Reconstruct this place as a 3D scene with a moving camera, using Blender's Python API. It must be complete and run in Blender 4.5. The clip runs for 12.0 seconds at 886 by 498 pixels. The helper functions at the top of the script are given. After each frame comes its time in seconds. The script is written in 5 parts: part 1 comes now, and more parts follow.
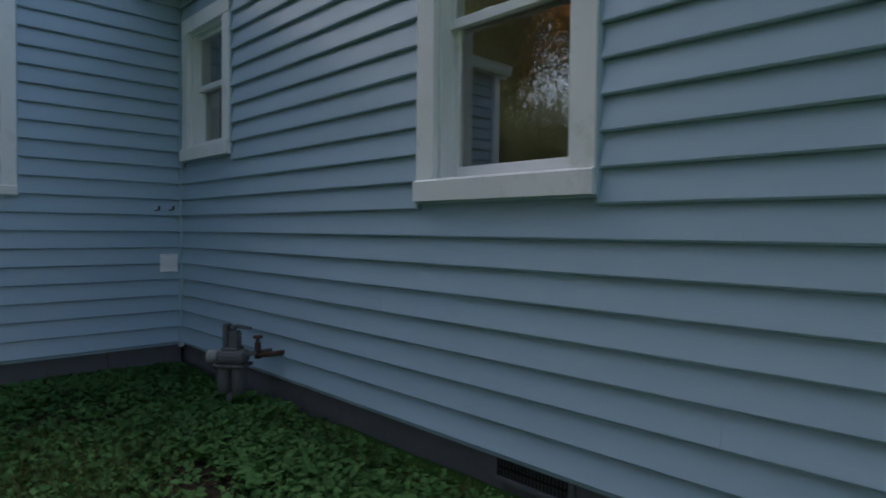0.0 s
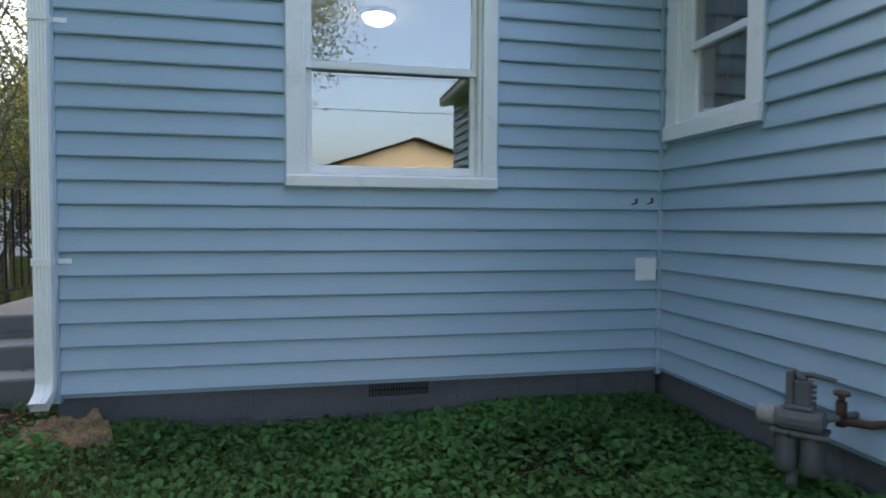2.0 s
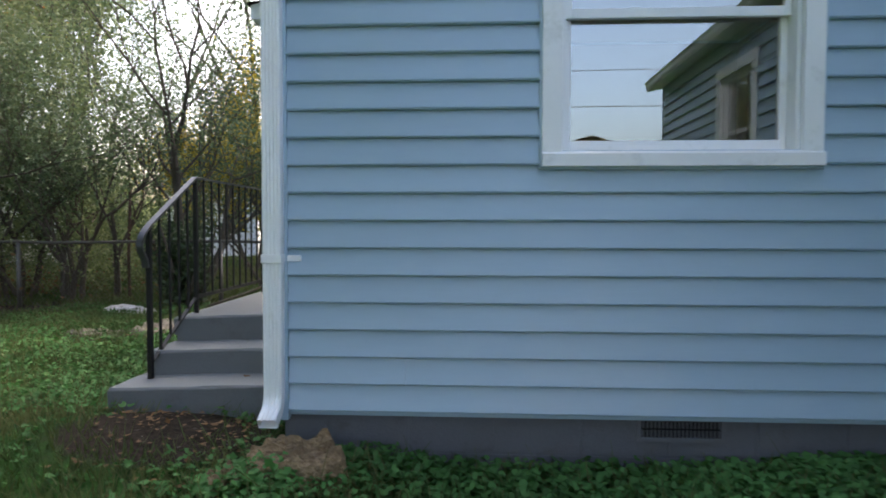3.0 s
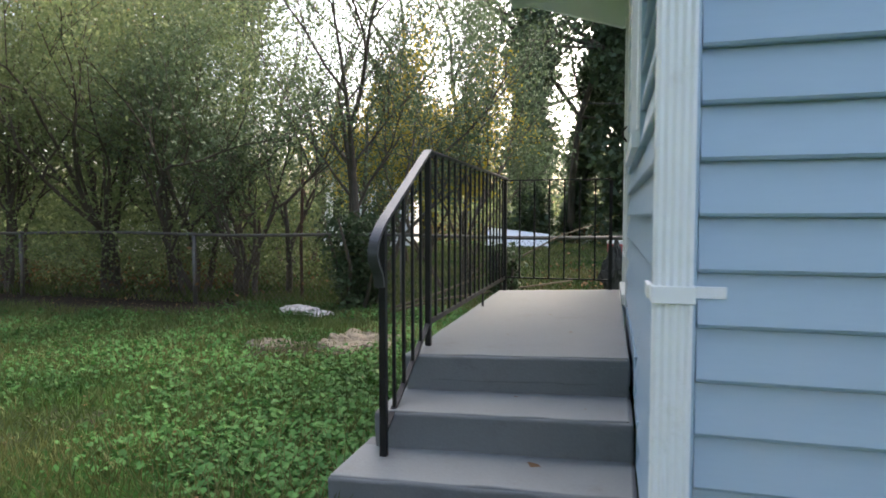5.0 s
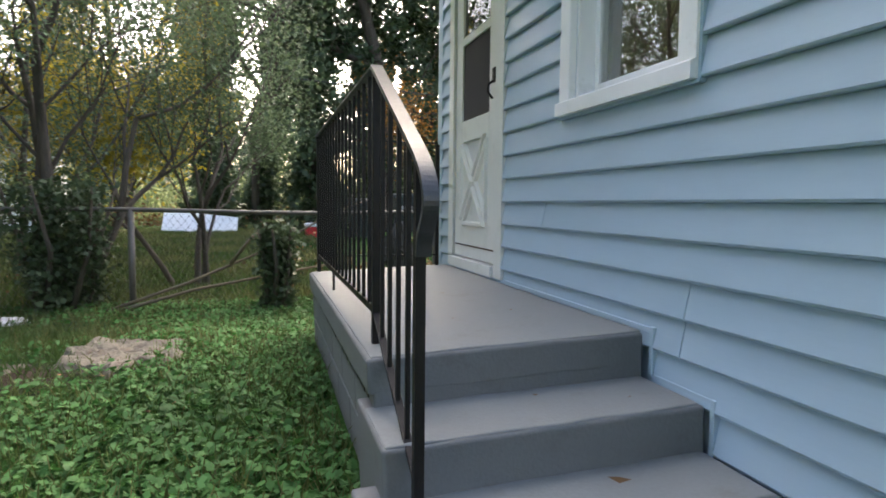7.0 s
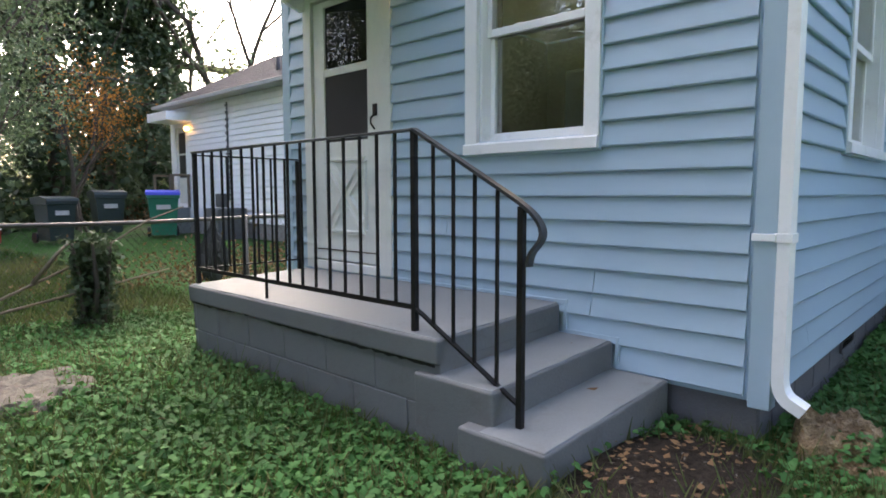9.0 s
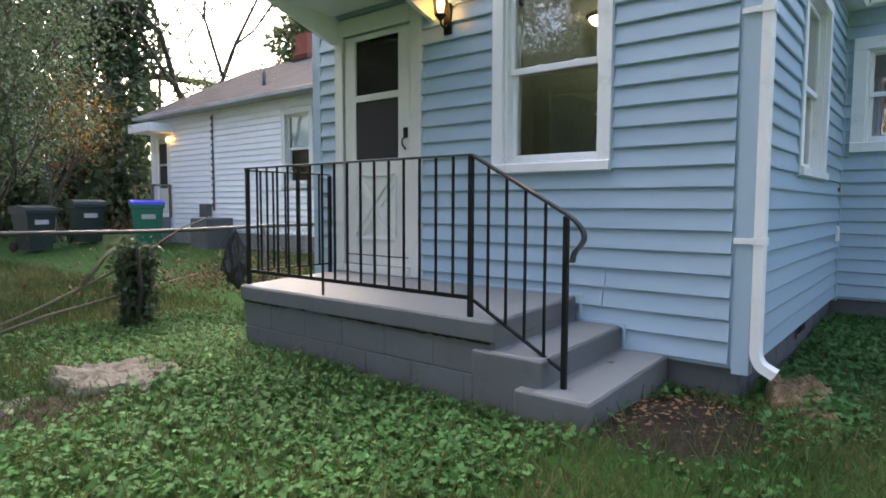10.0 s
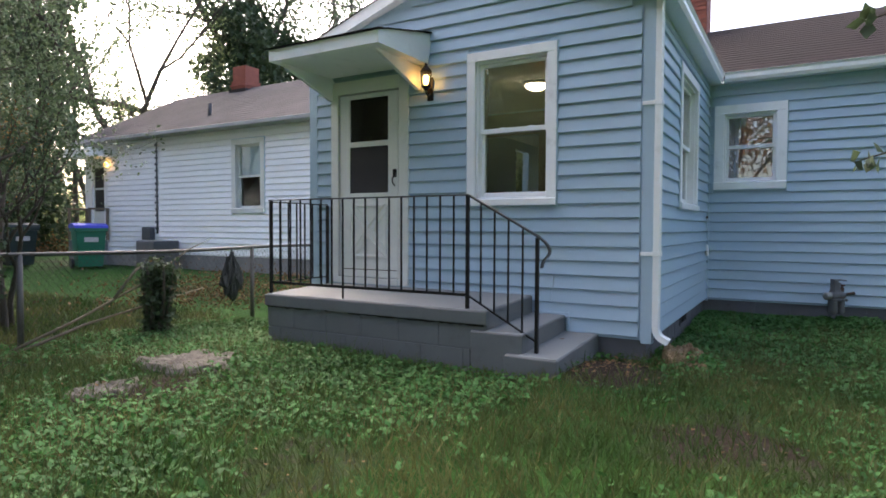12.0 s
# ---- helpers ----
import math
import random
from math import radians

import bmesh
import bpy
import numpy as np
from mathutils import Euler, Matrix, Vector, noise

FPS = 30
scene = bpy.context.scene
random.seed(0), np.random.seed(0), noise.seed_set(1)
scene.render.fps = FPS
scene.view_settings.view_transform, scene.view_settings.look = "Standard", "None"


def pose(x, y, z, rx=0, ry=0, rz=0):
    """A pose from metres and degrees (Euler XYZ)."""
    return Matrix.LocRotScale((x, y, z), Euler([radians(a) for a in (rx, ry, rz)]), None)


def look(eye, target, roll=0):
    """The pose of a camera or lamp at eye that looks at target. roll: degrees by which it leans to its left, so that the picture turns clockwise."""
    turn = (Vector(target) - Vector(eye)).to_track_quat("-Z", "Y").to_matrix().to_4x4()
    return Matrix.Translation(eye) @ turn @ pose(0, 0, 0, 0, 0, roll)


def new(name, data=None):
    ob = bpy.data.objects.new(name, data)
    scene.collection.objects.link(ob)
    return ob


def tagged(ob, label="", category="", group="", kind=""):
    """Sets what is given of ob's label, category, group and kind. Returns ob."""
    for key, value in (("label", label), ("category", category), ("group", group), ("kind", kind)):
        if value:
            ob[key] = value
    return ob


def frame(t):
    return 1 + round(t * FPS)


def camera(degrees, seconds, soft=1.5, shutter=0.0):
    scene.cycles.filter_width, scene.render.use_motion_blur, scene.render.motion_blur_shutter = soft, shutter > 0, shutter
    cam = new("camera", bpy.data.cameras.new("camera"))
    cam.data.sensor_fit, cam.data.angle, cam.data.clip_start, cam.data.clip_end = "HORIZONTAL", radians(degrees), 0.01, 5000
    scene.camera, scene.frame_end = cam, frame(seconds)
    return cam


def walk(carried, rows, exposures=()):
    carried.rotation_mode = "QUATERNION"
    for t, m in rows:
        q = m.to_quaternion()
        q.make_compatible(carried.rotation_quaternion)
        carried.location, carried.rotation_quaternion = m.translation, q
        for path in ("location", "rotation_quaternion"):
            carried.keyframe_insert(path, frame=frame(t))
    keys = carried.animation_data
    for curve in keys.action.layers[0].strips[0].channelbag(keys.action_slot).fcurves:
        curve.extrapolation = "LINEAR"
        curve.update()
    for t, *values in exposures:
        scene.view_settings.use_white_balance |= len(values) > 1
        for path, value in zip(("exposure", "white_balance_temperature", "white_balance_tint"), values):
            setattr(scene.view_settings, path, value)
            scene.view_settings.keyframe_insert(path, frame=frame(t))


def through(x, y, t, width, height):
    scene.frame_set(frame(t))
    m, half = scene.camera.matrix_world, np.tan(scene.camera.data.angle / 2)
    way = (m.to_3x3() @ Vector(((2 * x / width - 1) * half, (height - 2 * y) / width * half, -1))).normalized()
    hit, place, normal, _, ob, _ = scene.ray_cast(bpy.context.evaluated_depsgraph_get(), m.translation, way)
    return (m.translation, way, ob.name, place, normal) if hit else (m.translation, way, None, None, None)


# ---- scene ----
cam = camera(71.9, 12.0, soft=1.7, shutter=0.2)
PATH = [
    (0, (1.667, -5.036, 1.046), (3.054, -3.597, 0.988), 0.6),
    (0.5, (1.609, -4.692, 1.054), (2.813, -3.096, 0.992), 0.5),
    (1, (1.589, -4.367, 1.068), (2.567, -2.624, 0.997), 0.3),
    (1.5, (1.537, -3.909, 1.057), (2.162, -2.01, 0.981), -0.0),
    (2, (1.39, -3.579, 1.053), (1.802, -1.624, 0.971), 0.3),
    (2.5, (1.222, -3.178, 1.029), (1.411, -1.189, 0.944), 0.1),
    (3, (0.937, -2.811, 0.99), (0.833, -0.815, 0.919), 0.1),
    (3.5, (0.654, -2.488, 1.0), (0.432, -0.502, 0.922), -0.1),
    (5.5, (-0.415, -1.288, 1.024), (-0.979, 0.628, 0.91), 0.0),
    (6, (-0.733, -1.126, 0.968), (-1.075, 0.841, 0.859), 0.6),
    (6.5, (-1.041, -0.939, 0.902), (-0.87, 1.049, 0.775), 0.5),
    (7, (-1.31, -0.788, 0.879), (-0.747, 1.125, 0.731), 0.6),
    (9, (-2.879, -0.763, 1.033), (-1.429, 0.603, 0.854), -0.1),
    (9.5, (-3.28, -0.743, 0.993), (-1.753, 0.539, 0.84), 0.2),
    (10, (-3.717, -0.823, 1.039), (-2.171, 0.438, 0.896), 0.2),
    (10.5, (-4.15, -0.952, 1.034), (-2.562, 0.257, 0.901), 0.2),
    (11, (-4.543, -0.972, 1.042), (-2.928, 0.202, 0.931), 0.2),
    (11.5, (-4.975, -1.06, 1.054), (-3.31, 0.046, 0.973), 0.3),
    (12, (-5.302, -1.07, 1.056), (-3.574, -0.065, 0.987), 0.2),
]
EXPOSURES = [(0, 1.42, 6550, 11), (0.5, 1.82, 6550, 11), (1, 2.27, 6600, 11), (1.5, 2.47, 6700, 11), (2.5, 2.52, 6750, 11), (3.5, 2.46, 6750, 11), (5.5, 2.87, 6800, 10.5), (7, 2.92, 6800, 11), (9, 2.92, 6600, 15), (11, 2.82, 6550, 15.5), (12, 2.6, 6550, 15.5)]
walk(cam, [(t, look(eye, target, roll)) for t, eye, target, roll in PATH], EXPOSURES)

# ---- world, sun, exposure ----
SUN_ELEV, SUN_AZ = radians(42), radians(25)     # azimuth from +y towards +x
world = bpy.data.worlds.new("world")
scene.world = world
world.use_nodes = True
wn = world.node_tree.nodes
sky = wn.new("ShaderNodeTexSky")
sky.sky_type, sky.sun_disc = "NISHITA", False
sky.sun_elevation, sky.sun_rotation = SUN_ELEV, SUN_AZ
sky.altitude, sky.air_density, sky.dust_density, sky.ozone_density = 50, 1.0, 7.0, 1.0
world.node_tree.links.new(sky.outputs[0], wn["Background"].inputs[0])
wn["Background"].inputs[1].default_value = 0.15
sun = new("sun", bpy.data.lights.new("sun", "SUN"))
sun.data.energy, sun.data.angle, sun.data.color = 0.5, radians(90), (1.0, 0.95, 0.88)
sun.matrix_world = look((0, 0, 0), (-math.sin(SUN_AZ) * math.cos(SUN_ELEV), -math.cos(SUN_AZ) * math.cos(SUN_ELEV), -math.sin(SUN_ELEV)))


# ---- materials ----
def material(name, rough=0.6, metal=0.0):
    m = bpy.data.materials.new(name)
    m.use_nodes = True
    b = m.node_tree.nodes["Principled BSDF"]
    b.inputs["Roughness"].default_value, b.inputs["Metallic"].default_value = rough, metal
    return m, m.node_tree.nodes, m.node_tree.links, b


def noise_tex(n, l, scale, detail=4.0, rough=0.6, stretch=(1, 1, 1), coords="Object"):
    tc, mp, nz = n.new("ShaderNodeTexCoord"), n.new("ShaderNodeMapping"), n.new("ShaderNodeTexNoise")
    mp.inputs["Scale"].default_value = stretch
    nz.inputs["Scale"].default_value, nz.inputs["Detail"].default_value, nz.inputs["Roughness"].default_value = scale, detail, rough
    l.new(tc.outputs[coords], mp.inputs[0])
    l.new(mp.outputs[0], nz.inputs["Vector"])
    return nz.outputs["Fac"]


def ramp(n, l, fac, stops):
    r = n.new("ShaderNodeValToRGB")
    e = r.color_ramp.elements
    while len(e) < len(stops):
        e.new(0.5)
    for item, (p, c) in zip(e, stops):
        item.position, item.color = p, (*c, 1)
    l.new(fac, r.inputs[0])
    return r.outputs[0]


def mix(n, l, fac, a, b, mode="MIX"):
    x = n.new("ShaderNodeMix")
    x.data_type, x.blend_type = "RGBA", mode
    for s, v in ((x.inputs[0], fac), (x.inputs[6], a), (x.inputs[7], b)):
        if isinstance(v, (int, float)):
            s.default_value = v
        elif isinstance(v, tuple):
            s.default_value = (*v, 1)
        else:
            l.new(v, s)
    return x.outputs[2]


def bump(n, l, b, height, strength, dist):
    bp = n.new("ShaderNodeBump")
    bp.inputs["Strength"].default_value, bp.inputs["Distance"].default_value = strength, dist
    l.new(height, bp.inputs["Height"])
    l.new(bp.outputs[0], b.inputs["Normal"])


def surface(name, dark, light, rough=0.6, metal=0.0, scale=3.0, grain=60.0, relief=0.15, dist=0.004, stretch=(1, 1, 1), dirt=None, vary=0.0):
    """A painted or natural surface: two tones at a large and a small scale, dirt, and fine relief."""
    m, n, l, b = material(name, rough, metal)
    big, fine = noise_tex(n, l, scale, 5, 0.65, stretch), noise_tex(n, l, grain, 3, 0.6, stretch)
    c = ramp(n, l, big, [(0.3, dark), (0.7, light)])
    c = mix(n, l, 0.25, c, ramp(n, l, fine, [(0.3, dark), (0.7, light)]))
    if dirt:
        spots = ramp(n, l, noise_tex(n, l, scale * 2.3, 8, 0.75), [(0.55, (0, 0, 0)), (0.8, (1, 1, 1))])
        c = mix(n, l, spots, c, dirt)
    if vary:
        oi = n.new("ShaderNodeObjectInfo")
        v = ramp(n, l, oi.outputs["Random"], [(0, (1 - vary,) * 3), (1, (1 + vary * 0.3,) * 3)])
        c = mix(n, l, 1.0, c, v, "MULTIPLY")
    l.new(c, b.inputs["Base Color"])
    rr = ramp(n, l, big, [(0.2, (max(0.02, rough - 0.1),) * 3), (0.8, (min(1, rough + 0.1),) * 3)])
    l.new(rr, b.inputs["Roughness"])
    if relief:
        bump(n, l, b, fine, relief, dist)
    return m


def leaf_material(name, stops, through=0.35, rough=0.5):
    m, n, l, b = material(name, rough)
    b.inputs["Specular IOR Level"].default_value = 0.3
    g = n.new("ShaderNodeNewGeometry")
    c = ramp(n, l, g.outputs["Random Per Island"], stops)
    c = mix(n, l, 0.5, c, ramp(n, l, noise_tex(n, l, 0.7, 3), [(0.3, tuple(v * 0.6 for v in stops[0][1])), (0.7, tuple(min(1, v * 1.25) for v in stops[-1][1]))]))
    l.new(c, b.inputs["Base Color"])
    tr, mx = n.new("ShaderNodeBsdfTranslucent"), n.new("ShaderNodeMixShader")
    l.new(c, tr.inputs[0])
    mx.inputs[0].default_value = through
    l.new(b.outputs[0], mx.inputs[1])
    l.new(tr.outputs[0], mx.inputs[2])
    l.new(mx.outputs[0], n["Material Output"].inputs[0])
    return m


def glass_material(name, ior=1.75, tint=(0.92, 0.95, 0.93)):
    m, n, l, b = material(name)
    t, g, f, mx = n.new("ShaderNodeBsdfTransparent"), n.new("ShaderNodeBsdfGlossy"), n.new("ShaderNodeLayerWeight"), n.new("ShaderNodeMixShader")
    t.inputs[0].default_value, g.inputs["Roughness"].default_value = (*tint, 1), 0.0
    f.inputs["Blend"].default_value = 0.5
    head_on = ((ior - 1) / (ior + 1)) ** 2
    pw, sc = n.new("ShaderNodeMath"), n.new("ShaderNodeMath")
    pw.operation, sc.operation = "POWER", "MULTIPLY_ADD"
    pw.inputs[1].default_value, sc.inputs[1].default_value, sc.inputs[2].default_value = 4.0, 1 - head_on, head_on
    l.new(f.outputs["Facing"], pw.inputs[0])
    l.new(pw.outputs[0], sc.inputs[0])
    bp = n.new("ShaderNodeBump")
    bp.inputs["Strength"].default_value, bp.inputs["Distance"].default_value = 0.04, 0.01
    l.new(noise_tex(n, l, 2.0, 1), bp.inputs["Height"])
    l.new(bp.outputs[0], g.inputs["Normal"])
    for a, s in ((sc.outputs[0], 0), (t.outputs[0], 1), (g.outputs[0], 2)):
        l.new(a, mx.inputs[s])
    l.new(mx.outputs[0], n["Material Output"].inputs[0])
    return m


def lamp_material(name, color, strength):
    m, n, l, b = material(name)
    b.inputs["Base Color"].default_value = (*color, 1)
    b.inputs["Emission Color"].default_value, b.inputs["Emission Strength"].default_value = (*color, 1), strength
    return m


SIDING = surface("blue_vinyl_siding", (0.325, 0.44, 0.54), (0.365, 0.485, 0.59), 0.36, scale=1.5, grain=25, relief=0.06, stretch=(0.4, 0.4, 3), vary=0.05)
CORNER = surface("blue_corner_post", (0.345, 0.46, 0.55), (0.385, 0.50, 0.595), 0.42, grain=30, relief=0.05)
WHITE = surface("white_trim_paint", (0.80, 0.81, 0.81), (0.86, 0.86, 0.86), 0.4, scale=2, grain=40, relief=0.08, dirt=(0.55, 0.55, 0.52))
DOORWHITE = surface("cream_white_door_paint", (0.62, 0.63, 0.60), (0.70, 0.71, 0.67), 0.4, scale=2, grain=40, relief=0.06, dirt=(0.5, 0.5, 0.46))
ALU = surface("white_gutter_metal", (0.79, 0.80, 0.80), (0.86, 0.86, 0.86), 0.35, scale=4, grain=30, relief=0.04, dirt=(0.66, 0.66, 0.63))
FOUND = surface("grey_painted_foundation", (0.09, 0.09, 0.10), (0.125, 0.125, 0.14), 0.75, scale=2.5, grain=90, relief=0.5, dist=0.006, dirt=(0.07, 0.065, 0.06))
# porch greys: slab top and treads lighter than sides, risers and blocks
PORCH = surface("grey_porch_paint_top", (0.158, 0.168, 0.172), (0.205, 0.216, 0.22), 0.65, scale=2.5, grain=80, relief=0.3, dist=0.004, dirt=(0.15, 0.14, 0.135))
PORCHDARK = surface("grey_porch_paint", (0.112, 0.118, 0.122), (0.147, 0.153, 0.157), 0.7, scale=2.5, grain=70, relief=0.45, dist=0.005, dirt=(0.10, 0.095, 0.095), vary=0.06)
MORTAR = surface("grey_mortar", (0.09, 0.09, 0.10), (0.13, 0.13, 0.14), 0.8, grain=90, relief=0.5)
IRON = surface("black_iron_paint", (0.008, 0.008, 0.009), (0.018, 0.015, 0.014), 0.45, scale=8, grain=120, relief=0.2, dirt=(0.02, 0.016, 0.014))
SHINGLE = surface("dark_brown_shingle", (0.010, 0.008, 0.009), (0.024, 0.019, 0.020), 0.9, scale=1.6, grain=60, relief=0.6, dist=0.01)
SHINGLEGREY = surface("grey_brown_shingle", (0.05, 0.047, 0.048), (0.105, 0.098, 0.098), 0.9, scale=1.0, grain=40, relief=0.5, dist=0.01)
# rail black lightened over the iron, for the sky's sheen on top
RAILTOP = surface("sheen_black_rail_paint", (0.022, 0.023, 0.026), (0.05, 0.051, 0.056), 0.36, scale=9, grain=90, relief=0.2)
for m in (SHINGLE, SHINGLEGREY, IRON, RAILTOP):
    m.node_tree.nodes["Principled BSDF"].inputs["Specular IOR Level"].default_value = 0.5 if m == RAILTOP else 0.2 if m == IRON else 0.06
WHITESIDING = surface("white_vinyl_siding", (0.80, 0.81, 0.84), (0.87, 0.88, 0.90), 0.45, scale=1.5, grain=20, relief=0.05)
BRICK = surface("red_brick", (0.25, 0.07, 0.045), (0.38, 0.12, 0.075), 0.85, scale=6, grain=60, relief=0.5, vary=0.25)
GREYMETAL = surface("grey_meter_paint", (0.075, 0.078, 0.083), (0.12, 0.124, 0.13), 0.65, 0.0, scale=10, grain=80, relief=0.2, dirt=(0.12, 0.09, 0.07))
DIALGREY = surface("pale_dial_plastic", (0.17, 0.175, 0.165), (0.27, 0.275, 0.26), 0.5, scale=10, grain=80, relief=0.15, dirt=(0.15, 0.14, 0.12))
RUST = surface("rusty_iron", (0.04, 0.022, 0.016), (0.08, 0.042, 0.026), 0.85, scale=20, grain=120, relief=0.5)
GALV = surface("weathered_galvanised_steel", (0.07, 0.065, 0.06), (0.15, 0.14, 0.13), 0.55, 0.6, scale=6, grain=60, relief=0.2, dirt=(0.12, 0.07, 0.04))
BARK = surface("dark_bark", (0.035, 0.027, 0.02), (0.10, 0.08, 0.062), 0.95, scale=6, grain=40, relief=0.9, dist=0.02, stretch=(1, 1, 0.25))
DEADWOOD = surface("bare_dead_wood", (0.11, 0.085, 0.06), (0.2, 0.155, 0.11), 0.9, scale=5, grain=50, relief=0.7, dist=0.01, stretch=(1, 1, 0.3))
STUMPWOOD = surface("weathered_stump_wood", (0.07, 0.06, 0.047), (0.17, 0.152, 0.12), 0.95, scale=7, grain=50, relief=0.8, dist=0.015, dirt=(0.12, 0.07, 0.04))
INSIDE = surface("brown_room_paint", (0.13, 0.10, 0.07), (0.17, 0.13, 0.09), 0.8, relief=0.05)
CEILPAINT = surface("white_ceiling_paint", (0.7, 0.7, 0.68), (0.76, 0.76, 0.74), 0.8, relief=0.05)
WOODFLOOR = surface("brown_wood_floor", (0.16, 0.09, 0.05), (0.25, 0.15, 0.08), 0.4, stretch=(0.2, 3, 1), relief=0.1)
SCREEN = surface("dark_insect_screen", (0.02, 0.019, 0.021), (0.034, 0.032, 0.035), 0.85, scale=3, grain=400, relief=0.3, dist=0.001)
GLASS = glass_material("window_glass", 2.7)
DARKGLASS = glass_material("screened_glass", 1.5, (0.22, 0.22, 0.23))
LEAF = leaf_material("privet_leaf", [(0, (0.07, 0.105, 0.04)), (0.6, (0.14, 0.185, 0.078)), (1, (0.25, 0.29, 0.135))], 0.6)
LEAFGREY = leaf_material("grey_green_leaf", [(0, (0.05, 0.08, 0.04)), (0.6, (0.085, 0.13, 0.06)), (1, (0.17, 0.225, 0.115))])
LEAFDARK = leaf_material("dark_ivy_and_silhouette_leaf", [(0, (0.024, 0.045, 0.021)), (0.6, (0.047, 0.078, 0.037)), (1, (0.09, 0.122, 0.058))], 0.25)
LEAFYELLOW = leaf_material("yellow_autumn_leaf", [(0, (0.28, 0.20, 0.02)), (0.6, (0.45, 0.35, 0.03)), (1, (0.56, 0.45, 0.06))], 0.5)
LEAFORANGE = leaf_material("orange_autumn_leaf", [(0, (0.25, 0.09, 0.02)), (0.6, (0.4, 0.17, 0.03)), (1, (0.5, 0.25, 0.05))], 0.5)
GROUNDLEAF = leaf_material("ground_ivy_leaf", [(0, (0.016, 0.058, 0.011)), (0.6, (0.036, 0.132, 0.024)), (1, (0.09, 0.22, 0.06))], 0.3, 0.7)
GRASS = leaf_material("grass_blade", [(0, (0.016, 0.062, 0.009)), (0.7, (0.033, 0.112, 0.018)), (0.93, (0.06, 0.125, 0.032)), (1, (0.19, 0.145, 0.07))], 0.35, 0.7)
LITTER = leaf_material("brown_fallen_leaf", [(0, (0.06, 0.033, 0.016)), (0.6, (0.12, 0.065, 0.03)), (1, (0.27, 0.16, 0.07))], 0.15, 0.8)


def ground_material():
    m, n, l, b = material("soil_and_shaded_turf", 0.95)
    b.inputs["Specular IOR Level"].default_value = 0.1
    big, fine = noise_tex(n, l, 0.45, 6, 0.6), noise_tex(n, l, 35, 5, 0.7)
    soil = ramp(n, l, fine, [(0.3, (0.016, 0.012, 0.009)), (0.7, (0.052, 0.040, 0.029))])
    # turf tone darkened to paint in the shade between blades and leaves
    turf = ramp(n, l, fine, [(0.3, (0.016, 0.048, 0.010)), (0.7, (0.035, 0.095, 0.018))])
    patch = n.new("ShaderNodeAttribute")
    patch.attribute_name = "bare"
    green = mix(n, l, ramp(n, l, big, [(0.28, (0, 0, 0)), (0.45, (1, 1, 1))]), soil, turf)
    edge = n.new("ShaderNodeMath")
    edge.operation = "MULTIPLY_ADD"
    edge.inputs[1].default_value = 0.6
    l.new(noise_tex(n, l, 9, 5, 0.7), edge.inputs[0])
    l.new(patch.outputs["Fac"], edge.inputs[2])
    l.new(mix(n, l, ramp(n, l, edge.outputs[0], [(0.45, (0, 0, 0)), (0.65, (1, 1, 1))]), green, soil), b.inputs["Base Color"])
    bump(n, l, b, fine, 0.8, 0.03)
    return m


SOIL = ground_material()


# ---- building blocks ----
def mesh_from(bm, name):
    me = bpy.data.meshes.new(name)
    bmesh.ops.recalc_face_normals(bm, faces=bm.faces)
    bm.to_mesh(me)
    bm.free()
    return me


def part(name, bm, mat, parent=None, label="", even=False):
    """Links a bmesh as one mesh object, under a thing or a part."""
    me = mesh_from(bm, name)
    me.materials.append(mat)
    ob = new(name, me)
    if even:
        ob.modifiers.new("even_normals", "WEIGHTED_NORMAL").weight = 100
    if parent:
        ob.parent = parent
    return tagged(ob, label)


def thing(name, m, label, category, group="", kind=""):
    ob = new(name)
    ob.matrix_world = m
    ob.empty_display_size = 0.1
    return tagged(ob, label, category, group, kind)


def box(bm, a, b, bevel=0.0):
    vs = bmesh.ops.create_cube(bm, size=1)["verts"]
    for v in vs:
        v.co = Vector([(p + q) / 2 + c * abs(q - p) for p, q, c in zip(a, b, v.co)])
    if bevel:
        es = list({e for v in vs for e in v.link_edges})
        bmesh.ops.bevel(bm, geom=es, offset=bevel, segments=2, profile=0.5, affect="EDGES")
    return bm


def boxes(*args, bevel=0.0):
    bm = bmesh.new()
    for a, b in args:
        box(bm, a, b, bevel)
    return bm


def tube(bm, pts, radii, n=8, caps=True):
    pts = [Vector(p) for p in pts]
    rings, side = [], None
    for i, p in enumerate(pts):
        d = (pts[min(i + 1, len(pts) - 1)] - pts[max(i - 1, 0)]).normalized()
        if side is None:
            side = d.orthogonal().normalized()
        side = (side - d * side.dot(d)).normalized()
        up = d.cross(side)
        r = radii[i] if isinstance(radii, (list, tuple)) else radii
        rings.append([bm.verts.new(p + (side * math.cos(2 * math.pi * k / n) + up * math.sin(2 * math.pi * k / n)) * r) for k in range(n)])
    for a, b in zip(rings, rings[1:]):
        for k in range(n):
            bm.faces.new((a[k], a[(k + 1) % n], b[(k + 1) % n], b[k])).smooth = n > 4
    if caps:
        bm.faces.new(rings[0][::-1])
        bm.faces.new(rings[-1])
    return bm


